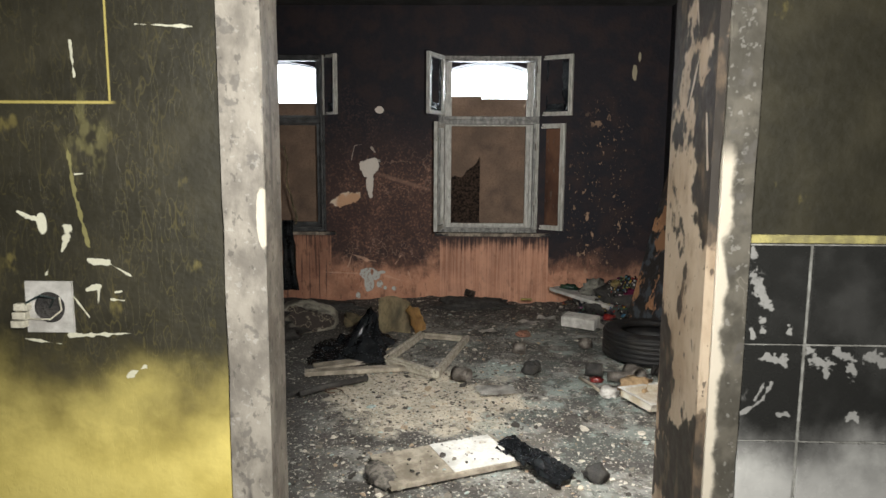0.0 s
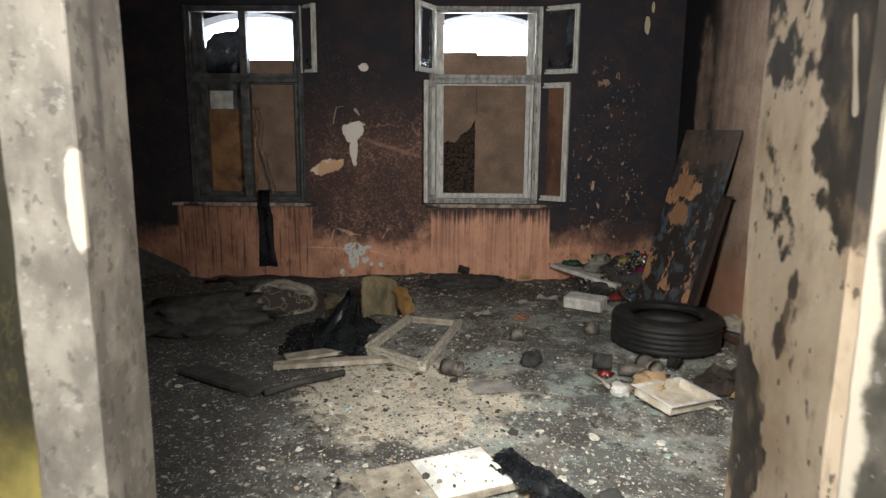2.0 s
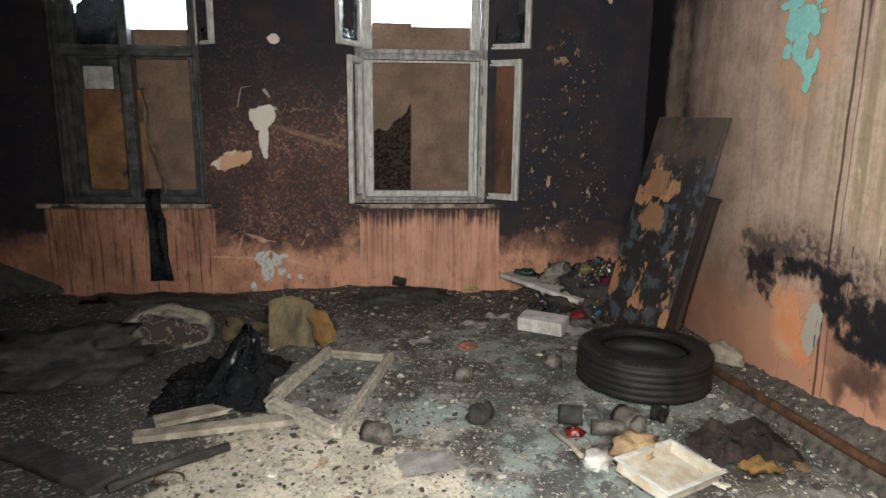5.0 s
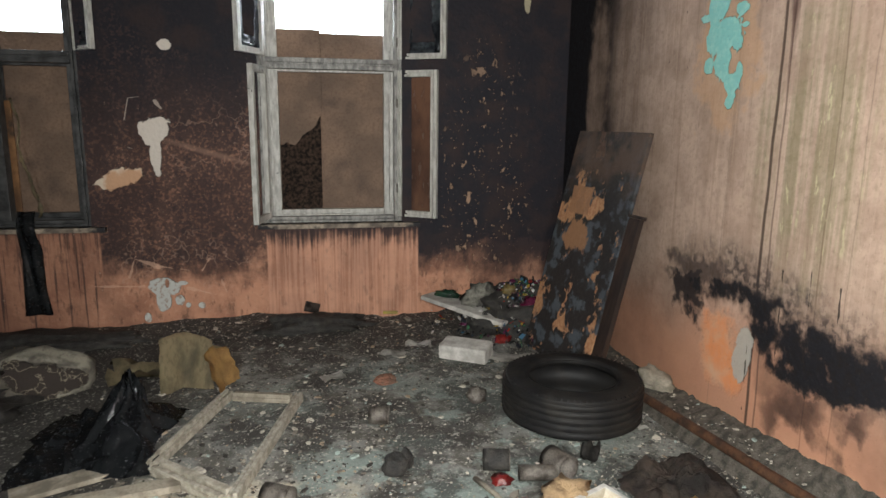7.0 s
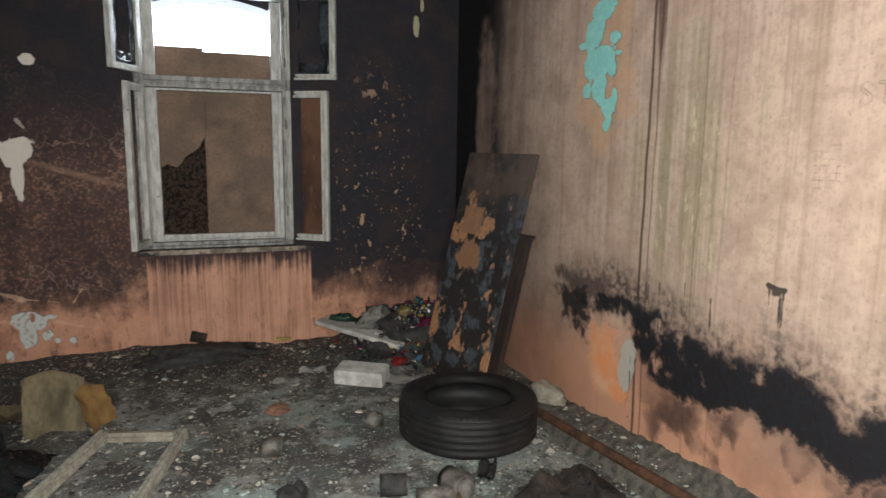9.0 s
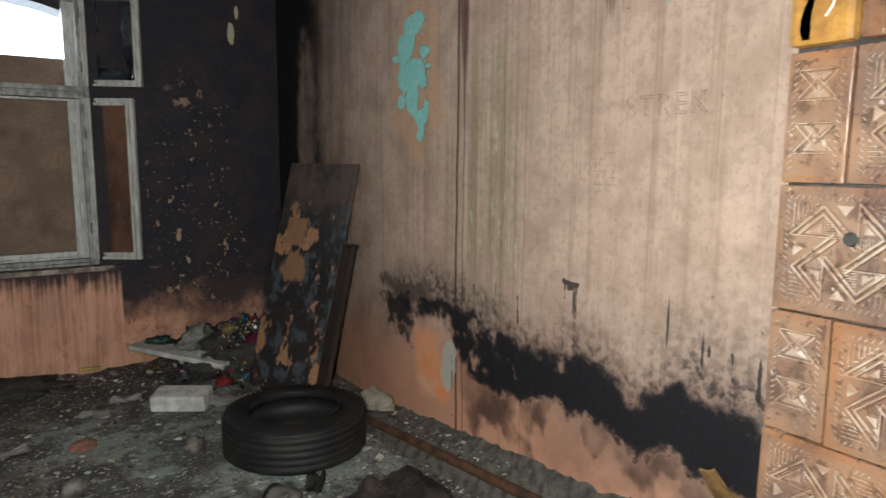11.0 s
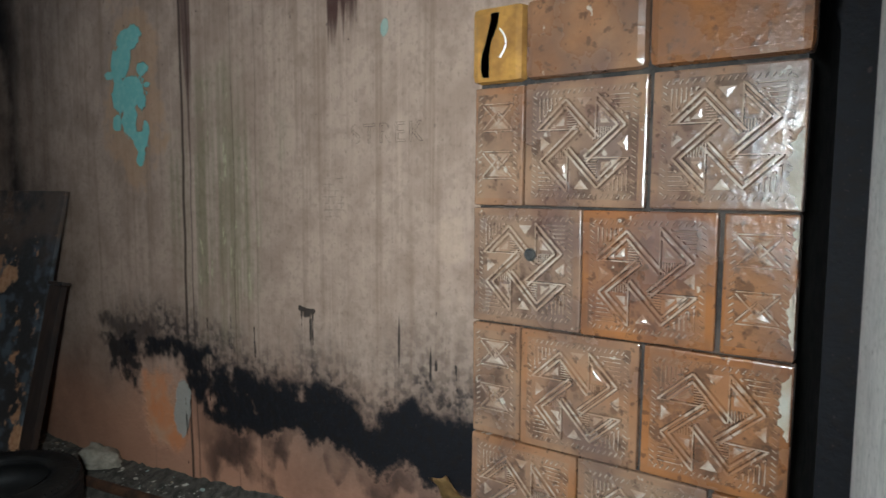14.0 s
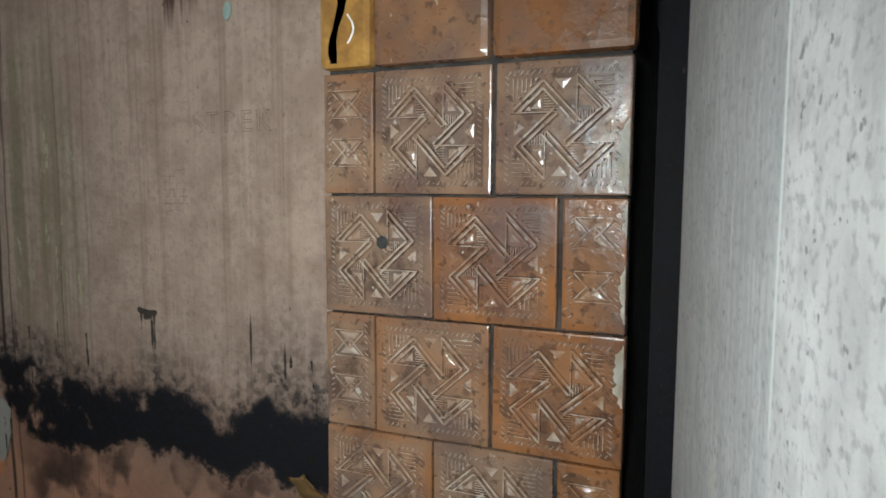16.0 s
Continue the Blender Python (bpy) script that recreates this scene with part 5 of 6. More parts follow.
part("paint_stroke", sheet(6, 24, lambda u, v: Vector((-0.0092, 2.671 - S0 - 0.012 * v + 0.006 * math.sin(v * 5) + (u - 0.5) * (0.017 + 0.008 * nz((v, 0, 0), 5, 2)), 1.512 + 0.112 * v)), 0.0012), M["edge"], stove, "black paint stroke")
bm = bmesh.new()
tube(bm, [(-0.009, 2.643 - S0 - 0.012 * math.sin(k / 8 * math.pi), 1.545 + 0.05 * k / 8) for k in range(9)], 0.0016, 5)
part("chalk_arc", bm, M["foam_white"], stove, "pale curved scratch")
# black disc on the tile's face, for the shade in a hole
part("hole_disc", lathe([(0.0, 0.002), (0.008, 0.002), (0.010, 0.004), (0.012, 0.0)], 14), M["black"], stove, "flat black disc for a shaded round hole")
bpy.data.objects["hole_disc"].matrix_basis = pose(-0.0075, 2.577 - S0, 1.197, 0, -90, 0)
# the pale worn corner of the tiles
def ragged_chip(z_a, z_b, deep, seed):
    """A thin bare patch with a ragged inner side, at the tile's outer corner."""
    return sheet(6, 26, lambda u, v: Vector((-0.0035 - 0.0005 * nz((u, v, 0), 9, seed), 0.003 + u * max(0.002, deep * min(1, 5 * v, 5 * (1 - v)) * (0.75 + 0.6 * nz((v, 0, 0), 9, seed))), z_a + (z_b - z_a) * v)), 0.003)


for i, (z_a, z_b, deep) in enumerate(((1.285, 1.40, 0.022), (1.215, 1.275, 0.009), (1.085, 1.175, 0.012), (0.95, 1.05, 0.018))):
    part("chipped_glaze", ragged_chip(z_a, z_b, deep, i), M["plastic"], stove, "bare white chipped edge")

# door leaf folded back beside the stove
leaf_m = pose(0.955, 1.945, 0.012, 0, 0, 8.0)
leaf_door = thing("door_leaf", "sooty white painted wooden door leaf standing open", "door", leaf_m)
part("panel", boxes(((0.0, -0.02, 0.0), (0.80, 0.02, 2.0)), bevel=0.012), M["door"], leaf_door)
part("rebate", boxes(((0.802, -0.02, 0.0), (0.825, 0.008, 2.0)), bevel=0.004), M["edge"], leaf_door, "dark green rebated edge")
for z in (0.25, 1.7):
    bm = bmesh.new()
    tube(bm, [(-0.008, -0.012, z), (-0.008, -0.012, z + 0.1)], 0.008, 10)
    part("hinge", bm, M["rust"], leaf_door)

# ---- loose things ----
def tyre_thing(m):
    ob = thing("car_tyre", "worn black car tyre lying flat on the floor", "tyre", m)
    R, W = 0.318, 0.205
    prof = [(0.205, 0.02), (0.215, 0.006), (0.25, 0.002), (0.285, 0.014), (0.305, 0.028)]
    for k in range(5):
        z = 0.034 + k * 0.031
        prof += [(R - 0.002, z), (R, z + 0.003), (R, z + 0.021), (R - 0.002, z + 0.023), (R - 0.008, z + 0.025), (R - 0.008, z + 0.029)]
    prof += [(R - 0.004, 0.188), (0.305, 0.196), (0.285, 0.203), (0.25, 0.207), (0.232, 0.205), (0.225, 0.207), (0.213, 0.201), (0.203, 0.19), (0.206, 0.17), (0.25, 0.155), (0.285, 0.13), (0.294, 0.10), (0.285, 0.07), (0.25, 0.05), (0.206, 0.035)]
    part("carcass", lathe(prof, 72, True), M["rubber"], ob, smooth=True)
    bead = lathe([(0.203, 0.188), (0.198, 0.192), (0.198, 0.199), (0.206, 0.203)], 60)
    part("bead", bead, M["rubber"], ob, smooth=True)
    lug = mesh_of("tread_lug", boxes(((-0.002, -0.0025, 0.0), (0.010, 0.0025, 0.018))), M["rubber"])
    for k in range(72):
        a = 2 * math.pi * k / 72
        o = new("tread_lug", lug)
        o.parent = ob
        o.matrix_basis = pose(0.303 * math.cos(a), 0.303 * math.sin(a), 0.183, 0, 0, math.degrees(a)) @ pose(0, 0, 0, 0, -28, 0)
    return ob


tyre_thing(pose(1.79, 4.81, 0.004, 0, 0, 10))

# leaning board: foot edge and lean are fixed by its corners
FOOT_L, FOOT_R, HEAD_R = Vector((1.88, 5.80, 0.01)), Vector((1.995, 5.16, 0.01)), Vector((2.316, 5.209, 1.292))


def slab_matrix(a, b, top):
    ex = (b - a).normalized()
    ez = (top - b)
    ez = (ez - ex * ez.dot(ex)).normalized()
    ey = ez.cross(ex)
    m = Matrix((ex, ey, ez)).transposed().to_4x4()
    m.translation = a
    return m


BW, BH = (FOOT_R - FOOT_L).length, (HEAD_R - FOOT_R).length
lean = slab_matrix(FOOT_L, FOOT_R, HEAD_R)
solid("leaning_board", boxes(((0, 0, 0), (BW, 0.022, BH)), bevel=0.003), M["scorched"], "scorched peeling furniture board leaning on the wall", "board", m=lean)
plank = thing("leaning_plank", "dark burnt timber rail leaning beside the board", "plank", lean @ pose(BW + 0.008, 0.0, 0.005, 0, 0.0, 0))
part("rail", boxes(((0, 0, 0), (0.085, 0.03, 0.88)), bevel=0.003), M["timber"], plank)
part("end_cap", boxes(((-0.006, -0.006, 0.882), (0.094, 0.036, 0.898)), bevel=0.002), M["timber"], plank)

# low ledge of rubble, and the iron pipe before it
def pipe_at(y):
    """Where the pipe lies: it comes closer to the wall, and climbs the rubble, away from the windows."""
    return 2.13 + (5.25 - y) * 0.115, 0.03 + max(0.0, 5.25 - y) * 0.035


def ledge_height(x, y):
    px, pz = pipe_at(y)
    u = (x - px) / max(E_X - px, 0.02)
    top = min(0.30, 0.04 + 0.11 * max(0.0, 5.3 - y))
    return pz + (top - pz) * max(0.0, min(1.0, u)) - 0.012


bm = bmesh.new()
rows = []
for k in range(261):
    y = 3.25 + (5.75 - 3.25) * k / 260
    px = pipe_at(y)[0]
    row = [bm.verts.new((px - 0.05, y, -0.03))]
    for i in range(1, 8):
        x = px + (E_X + 0.01 - px) * (i - 1) / 6
        row.append(bm.verts.new((x, y, ledge_height(x, y) + 0.014 * nz((x, y, 0), 7, 4) + 0.010 * nz((x, y, 0), 26, 6))))
    rows.append(row)
for a, b in zip(rows, rows[1:]):
    for k in range(7):
        bm.faces.new((a[k], b[k], b[k + 1], a[k + 1]))
solid("rubble_ledge", bm, M["ledge"], "low sloping ledge of crumbled mortar along the wall", "ledge", "structure", smooth=True)
bm = bmesh.new()
tube(bm, [(pipe_at(y)[0], y, pipe_at(y)[1] + 0.004) for y in (3.4 + 0.08 * k for k in range(24))], 0.021, 12)
solid("iron_pipe", bm, M["rust"], "rusty iron pipe lying along the rubble by the wall", "pipe", smooth=True)


def lump_thing(name, label, category, place, size, seed, material, turn=0, rough=0.35, scale=2.2, group=""):
    return solid(name, lump(size, seed, rough, scale, 4 if max(size) > 0.2 else 3), material, label, category, smooth=True, m=pose(*place, 0, 0, turn), group=group)


# window sash lying on the floor
ex, ey = Vector((-0.387, 0.279, 0)), Vector((0.197, 0.82, 0))
fw, fl = ex.length, ey.length
turn = math.degrees(math.atan2(ey.y, ey.x)) - 90
fr = thing("window_sash", "loose white wooden window sash without glass on the floor", "window sash", pose(0.372, 4.322, 0.008, 0, 0, turn))
skew = math.degrees(math.atan2(ex.y, ex.x)) - turn


def frame_rail(a, b, w, h):
    d = Vector(b) - Vector(a)
    bm = bmesh.new()
    m = pose(a[0], a[1], 0, 0, 0, math.degrees(math.atan2(d.y, d.x)))
    box(bm, (0, -w / 2, 0), (d.length, w / 2, h - 0.010), 0.003, m)
    box(bm, (0.004, -w / 2 + 0.002, h - 0.0095), (d.length - 0.004, -w * 0.06, h + 0.010), 0.0025, m)
    box(bm, (0.004, w * 0.12, h - 0.0095), (d.length - 0.004, w / 2 - 0.003, h + 0.004), 0.0025, m)
    return bm


ca, cb = (0.0, 0.0), (fw * math.cos(radians(skew)), fw * math.sin(radians(skew)))
far = Matrix.Rotation(radians(-turn), 2) @ Vector((-0.38, 0.10))
cc, cd = (0.0, fl), (far.x, far.y + fl)
part("stile", frame_rail((-0.025, -0.02), (-0.025, fl + 0.02), 0.042, 0.035), M["sash"], fr)
part("stile", frame_rail((cd[0] + 0.025, cd[1] + 0.02), (cb[0] + 0.025, cb[1] - 0.02), 0.042, 0.035), M["sash"], fr)
part("rail", frame_rail((-0.052, -0.0), (cb[0] + 0.052, cb[1]), 0.068, 0.033), M["sash"], fr)
part("rail", frame_rail((cd[0] + 0.052, cd[1]), (-0.052, fl), 0.045, 0.033), M["old_wood"], fr, "bare wood rail")

# pale battens next to it
solid("batten", boxes(((0, -0.035, 0), (0.62, 0.035, 0.028)), bevel=0.004), M["old_wood"], "pale dusty wooden batten on the floor", "batten", m=pose(-0.46, 4.33, 0.01, 0, 0, 12), group="battens beside the sash")
solid("batten", boxes(((0, -0.05, 0), (0.48, 0.05, 0.02)), bevel=0.004), M["old_wood"], "pale dusty wooden batten on the floor", "batten", m=pose(-0.43, 4.47, 0.008, 0, 0, 26), group="battens beside the sash")


def bag(u, v):
    x = -0.52 + 0.56 * u
    y = 4.55 + 0.62 * v
    a = math.atan2(y - 4.88, x + 0.12)
    peak = (0.25 + 0.05 * math.sin(7 * a)) * math.exp(-abs((x + 0.12 + 0.25 * (y - 4.86)) / 0.13) ** 1.3 - abs((y - 4.88) / 0.19) ** 1.5)
    ridge = 0.035 * abs(nz((x, y, 0), 3.2, 2)) + 0.045 * abs(nz((x + y, 0.5 * (x - y), 0), 6, 4))
    rim = min(1, 8 * min(u, 1 - u, v, 1 - v))
    return Vector((x + 0.06 * nz((u, v, 0), 3, 5), y + 0.06 * nz((u, v, 1), 3, 6), 0.006 + peak + ridge * rim))


solid("plastic_bag", sheet(56, 46, bag, 0.002), M["film"], "crumpled black plastic sheet on the floor", "plastic bag", smooth=True)
box_old = thing("cardboard_box", "collapsed stained cardboard box standing on the floor", "cardboard box", pose(0.02, 5.38, 0.0, 0, 0, 8))


def flap(w, h, bend, seed):
    return lambda u, v: Vector((w * (u - 0.5) + 0.01 * nz((u, v, 0), 3, seed), bend * (math.sin(u * 3.1) * 0.6 + 0.3 * v) + 0.02 * nz((u, v, 2), 3, seed), h * v * (1 - 0.45 * abs(u - 0.45) ** 1.6) + 0.012 * nz((u, v, 1), 3, seed)))


panel_ob = part("front_panel", sheet(14, 14, flap(0.25, 0.30, 0.09, 1), 0.005), M["card"], box_old, smooth=True)
panel_ob.matrix_basis = pose(-0.02, 0, 0, -14, 3, 6)
panel_ob = part("side_panel", sheet(14, 14, flap(0.22, 0.22, 0.04, 3), 0.005), M["card_orange"], box_old, "bright ochre inner side", smooth=True)
panel_ob.matrix_basis = pose(0.19, 0.02, 0, -20, 0, 62)
panel_ob = part("back_panel", sheet(12, 12, flap(0.30, 0.20, 0.03, 5), 0.005), M["card"], box_old, smooth=True)
panel_ob.matrix_basis = pose(0.03, 0.17, 0, 12, 0, 4)


def flat_scrap(name, label, category, x, y, w, l, turn, material, seed, lift=0.02, base=0.012, group=""):
    def at(u, v):
        return Vector((w * (u - 0.5) * (1 + 0.15 * nz((u, v, 0), 2, seed)), l * (v - 0.5) * (1 + 0.15 * nz((v, u, 3), 2, seed)), base + lift * abs(nz((u, v, 0), 1.6, seed))))
    return solid(name, sheet(8, 8, at, 0.003), material, label, category, smooth=True, m=pose(x, y, 0, 0, 0, turn), group=group)


flat_scrap("cardboard_sheet", "flat pale cardboard sheet on the floor", "cardboard", -0.22, 5.62, 0.40, 0.26, 12, M["card"], 3, 0.14)
bm = lump((0.24, 0.16, 0.155), 4, 0.16, 1.8, 4)
for v in bm.verts:
    d = ((v.co.x + 0.02) / 0.19) ** 2 + ((v.co.z - 0.11) / 0.085) ** 2
    if v.co.y < 0 and d < 1:
        v.co.y += 0.07 * (1 - d) ** 0.5
solid("burnt_cushion", bm, M["cushion"], "pale upholstered cushion burnt hollow at its front", "cushion", smooth=True, m=pose(-0.72, 5.50, 0, 0, 8, 14))
lump_thing("burnt_cloth", "dark charred cloth heap on the floor", "cloth", (-1.15, 5.15, -0.02), (0.42, 0.28, 0.13), 8, M["black"], 35, 0.6, 2.4)
lump_thing("charred_debris", "low charred debris heap below the window", "debris", (0.62, 6.32, -0.02), (0.36, 0.14, 0.075), 14, M["black"], 3, 0.4, 2.8)
lump_thing("charred_debris", "low charred debris heap below the window", "debris", (-0.9, 6.25, -0.02), (0.55, 0.16, 0.06), 18, M["black"], -3, 0.4, 2.8)
solid("charred_plywood", boxes(((0, 0, 0), (0.9, 0.03, 0.55)), bevel=0.004), M["black"], "dark charred panel tilted against the wall", "panel", m=pose(-2.75, 6.15, 0.02, -18, 28, 12))
solid("charred_batten", boxes(((0, -0.03, 0), (0.55, 0.10, 0.022)), bevel=0.004), M["black"], "black charred board lying on the floor", "board", m=pose(-0.92, 4.26, 0.01, 0, 0, -32))
bm = bmesh.new()
tube(bm, [(-0.40, 3.95, 0.03), (-0.25, 4.09, 0.032), (-0.06, 4.22, 0.034)], 0.018, 10)
solid("charred_stick", bm, M["black"], "charred round stick on the floor", "stick", smooth=True)


def tin(label, x, y, r, h, tip, turn, material=None):
    ob = thing("tin_can", label, "tin can", pose(x, y, r + 0.002 if tip else 0.003, 0, 0, turn) @ pose(0, 0, 0, 90 if tip else 0, 0, 0) @ pose(0, 0, -h / 2 if tip else 0))
    part("shell", lathe([(r * 0.96, 0.003), (r, 0.0), (r, h * 0.3), (r * 0.985, h * 0.33), (r, h * 0.36), (r, h * 0.66), (r * 0.985, h * 0.69), (r, h * 0.72), (r, h), (r * 0.95, h), (r * 0.95, 0.006), (0.001, 0.006)], 28), material or M["tin"], ob, smooth=True)
    part("rim", lathe([(r * 1.03, h), (r * 1.03, h + 0.004), (r * 0.96, h + 0.004), (r * 0.96, h)], 28, True), M["tin"], ob, smooth=True)
    return ob


tin("burnt open tin can lying on its side", 0.50, 4.28, 0.042, 0.10, True, 60)
tin("brown burnt tin lying on its side", 0.905, 4.87, 0.04, 0.085, True, 80, M["tin"])
tin("black burnt tin lying on its side", 1.32, 4.40, 0.042, 0.10, True, 78, M["black"])
tin("grey burnt tin lying on its side", 1.55, 4.33, 0.048, 0.11, True, 20)
tin("long rusty tin lying on its side", 1.46, 4.30, 0.03, 0.15, True, 80, M["tin"])
lump_thing("charred_lump", "small charred lump on the floor", "lump", (0.93, 4.45, 0.0), (0.055, 0.045, 0.05), 3, M["black"], 20, 0.3, 1.5)
lump_thing("charred_lump", "small charred lump on the floor", "lump", (0.98, 4.49, 0.0), (0.045, 0.03, 0.045), 6, M["black"], 70, 0.3, 1.5)
lump_thing("crushed_can", "crushed dark can near the tyre", "can", (1.40, 5.05, 0.0), (0.05, 0.045, 0.045), 9, M["tin"], 0, 0.4, 3)
lump_thing("red_wrapper", "crumpled red wrapper on the floor", "wrapper", (1.32, 4.31, 0.0), (0.035, 0.03, 0.018), 2, M["red"], 0, 0.6, 3)
lump_thing("tan_wadding", "torn tan wadding beside the tray", "wadding", (1.50, 4.12, 0.0), (0.105, 0.08, 0.06), 5, M["rag_tan"], 20, 0.6, 2.4)
lump_thing("white_wrapper", "crumpled white paper beside the tray", "paper", (1.34, 4.08, 0.0), (0.065, 0.05, 0.028), 11, M["paper"], 50, 0.6, 3.6)


def rag_sheet(u, v):
    x, y = 1.76 + 0.37 * u + 0.04 * nz((u, v, 0), 2.5, 3), 4.02 + 0.27 * v + 0.05 * nz((v, u, 0), 2.5, 4)
    rise = min(1, 5 * min(u, 1 - u, v, 1 - v))
    return Vector((x, y, 0.012 + rise * (0.025 + 0.08 * abs(nz((x, y, 0), 3.6, 7)) + 0.03 * abs(nz((x, y, 1), 11, 8)))))


solid("scorched_rag", sheet(40, 34, rag_sheet, 0.004), M["rag"], "scorched brown crumpled rag spread on the floor", "rag", smooth=True)
flat_scrap("rag_scrap", "torn ochre cloth scrap by the scorched rag", "rag", 1.93, 3.98, 0.15, 0.09, 20, M["card_orange"], 61, 0.05)
flat_scrap("charred_scrap", "small charred flap near the tyre", "scrap", 1.72, 4.42, 0.10, 0.07, 60, M["black"], 63, 0.08)
flat_scrap("tile_shard", "pale broken plaster shard near the pipe", "plaster shard", 2.05, 4.62, 0.05, 0.035, 10, M["foam_white"], 64, 0.01)
flat_scrap("tile_shard", "pale broken plaster shard near the pipe", "plaster shard", 2.10, 4.72, 0.04, 0.03, 50, M["paper"], 65, 0.01)
flat_scrap("tile_shard", "tan broken plaster shard by the pipe", "plaster shard", 2.10, 4.0, 0.09, 0.05, 70, M["rag_tan"], 66, 0.015, 0.012)
bm = bmesh.new()
tube(bm, [(1.22, 4.33, 0.015), (1.27, 4.2, 0.018), (1.29, 4.1, 0.016)], 0.010, 8)
solid("wood_stick", bm, M["old_wood"], "short pale wooden stick on the floor", "stick", smooth=True)

# plastic tray
tray = thing("plastic_tray", "yellowed white plastic tray lying open on the floor", "tray", pose(1.565, 3.955, 0.012, 6, 5, 32))
a, b, h = 0.16, 0.108, 0.045
part("base", boxes(((-a, -b, 0), (a, b, 0.005)), bevel=0.002), M["plastic"], tray, "stained tray bottom")
for lo, hi in (((-a, -b, 0.006), (a, -b + 0.006, h)), ((-a, b - 0.006, 0.006), (a, b, h)), ((-a, -b + 0.007, 0.006), (-a + 0.006, b - 0.007, h)), ((a - 0.006, -b + 0.007, 0.006), (a, b - 0.007, h))):
    part("side", boxes((lo, hi), bevel=0.0015), M["plastic"], tray)
bm = bmesh.new()
for lo, hi in (((-a - 0.014, -b - 0.014, h), (a + 0.014, -b + 0.004, h + 0.004)), ((-a - 0.014, b - 0.004, h), (a + 0.014, b + 0.014, h + 0.004)), ((-a - 0.014, -b + 0.004, h), (-a + 0.004, b - 0.004, h + 0.004)), ((a - 0.004, -b + 0.004, h), (a + 0.014, b - 0.004, h + 0.004))):
    box(bm, lo, hi, 0.0012)
part("rim", bm, M["foam_white"], tray)

# fallen panel before the doorway, half white, with black film at its end
panel_w = thing("fallen_panel", "fallen dusty board with a white painted half", "panel", pose(0.155, 3.03, 0.012, 0, 0, 24))
part("board", boxes(((0, -0.13, 0), (0.60, 0.17, 0.024)), bevel=0.004), M["old_wood"], panel_w)
part("white_face", boxes(((0.28, -0.122, 0.0245), (0.575, 0.162, 0.029)), bevel=0.002), M["foam_white"], panel_w, "white painted face")
part("broken_edge", lump((0.055, 0.12, 0.026), 7, 0.3, 3), M["concrete"], panel_w, "broken mortar lump", smooth=True)


bm = bmesh.new()
rng = random.Random(29)
for k in range(46):
    u, v = rng.uniform(0.03, 0.56), rng.uniform(-0.11, 0.15)
    flake_bm(bm, rng, u, v, 0.031, 0.004 + 0.022 * rng.random() ** 4, 0.004, 0.2)
solid("panel_crumbs", bm, M["chip"], "plaster crumbs and cinders lying on the fallen panel", "debris", "stuff", m=pose(0.155, 3.03, 0.012, 0, 0, 24))


def black_strip(u, v):
    return Vector((0.66 + 0.26 * v + 0.10 * (u - 0.5) + 0.015 * nz((u, v, 0), 4, 1), 3.36 - 0.36 * v + 0.13 * (u - 0.5), 0.012 + 0.055 * abs(nz((u * 1.4, v, 0), 3.5, 3)) * min(1, 6 * v, 6 * (1 - v)) + 0.02))


solid("black_film", sheet(16, 40, black_strip, 0.002), M["film"], "twisted black plastic film beside the fallen panel", "plastic film", smooth=True)
lump_thing("black_clod", "small black burnt clod on the floor", "clod", (1.05, 3.06, 0.0), (0.05, 0.04, 0.045), 31, M["black"], 0, 0.35, 1.6)

# white block, papers and the heap in the corner
solid("foam_block", boxes(((-0.14, -0.075, 0), (0.14, 0.075, 0.085)), bevel=0.012), M["paper"], "dirty white polystyrene block on the floor", "polystyrene block", m=pose(1.47, 5.60, 0.02, 6, 0, -32))
flat_scrap("paper_scrap", "crumpled grey paper under the white block", "paper", 1.72, 5.55, 0.30, 0.13, -20, M["paper"], 6, 0.05)
flat_scrap("paper_scrap", "flat grey paper scrap on the floor", "paper", 0.70, 4.10, 0.22, 0.16, 12, M["paper"], 7, 0.012)
flat_scrap("paper_scrap", "flat pale paper scrap on the floor", "paper", 1.07, 5.72, 0.16, 0.10, -30, M["paper"], 8, 0.04)
flat_scrap("paper_scrap", "flat pale paper scrap on the floor", "paper", 1.23, 5.85, 0.15, 0.07, -10, M["paper"], 9, 0.05)
flat_scrap("paper_scrap", "crumpled pale paper scrap on the floor", "paper", 0.72, 5.42, 0.13, 0.09, 20, M["paper"], 10, 0.03)
flat_scrap("ochre_wrapper", "ochre wrapper scrap near the wall", "wrapper", -1.0, 6.1, 0.14, 0.08, 30, M["card_orange"], 11, 0.05)
lump_thing("plaster_flake", "crumpled pale mortar clod lying at the wall", "plaster clod", (2.27, 4.93, 0.07), (0.06, 0.11, 0.055), 12, M["old_wood"], 10, 0.5, 2.6)
shard = flat_scrap("plaster_shard", "orange plaster shard stuck at the wall", "plaster shard", 2.25, 2.84, 0.10, 0.13, 0, M["card_orange"], 13, 0.02, 0.0)
shard.matrix_world = pose(2.335, 3.07, 0.425, 60, 20, 70)
solid("shelf_board", boxes(((0, -0.09, 0), (0.66, 0.09, 0.03)), bevel=0.004), M["paper"], "dirty white edged shelf board on the rubbish heap", "board", m=pose(1.39, 6.40, 0.16, 0, 5, -50))
# one black lump makes the body of the rubbish heap
lump_thing("rubbish_heap", "dark burnt rubbish heap in the corner", "rubbish heap", (2.0, 6.15, -0.03), (0.42, 0.32, 0.19), 40, M["black"], 0, 0.5, 2.4)
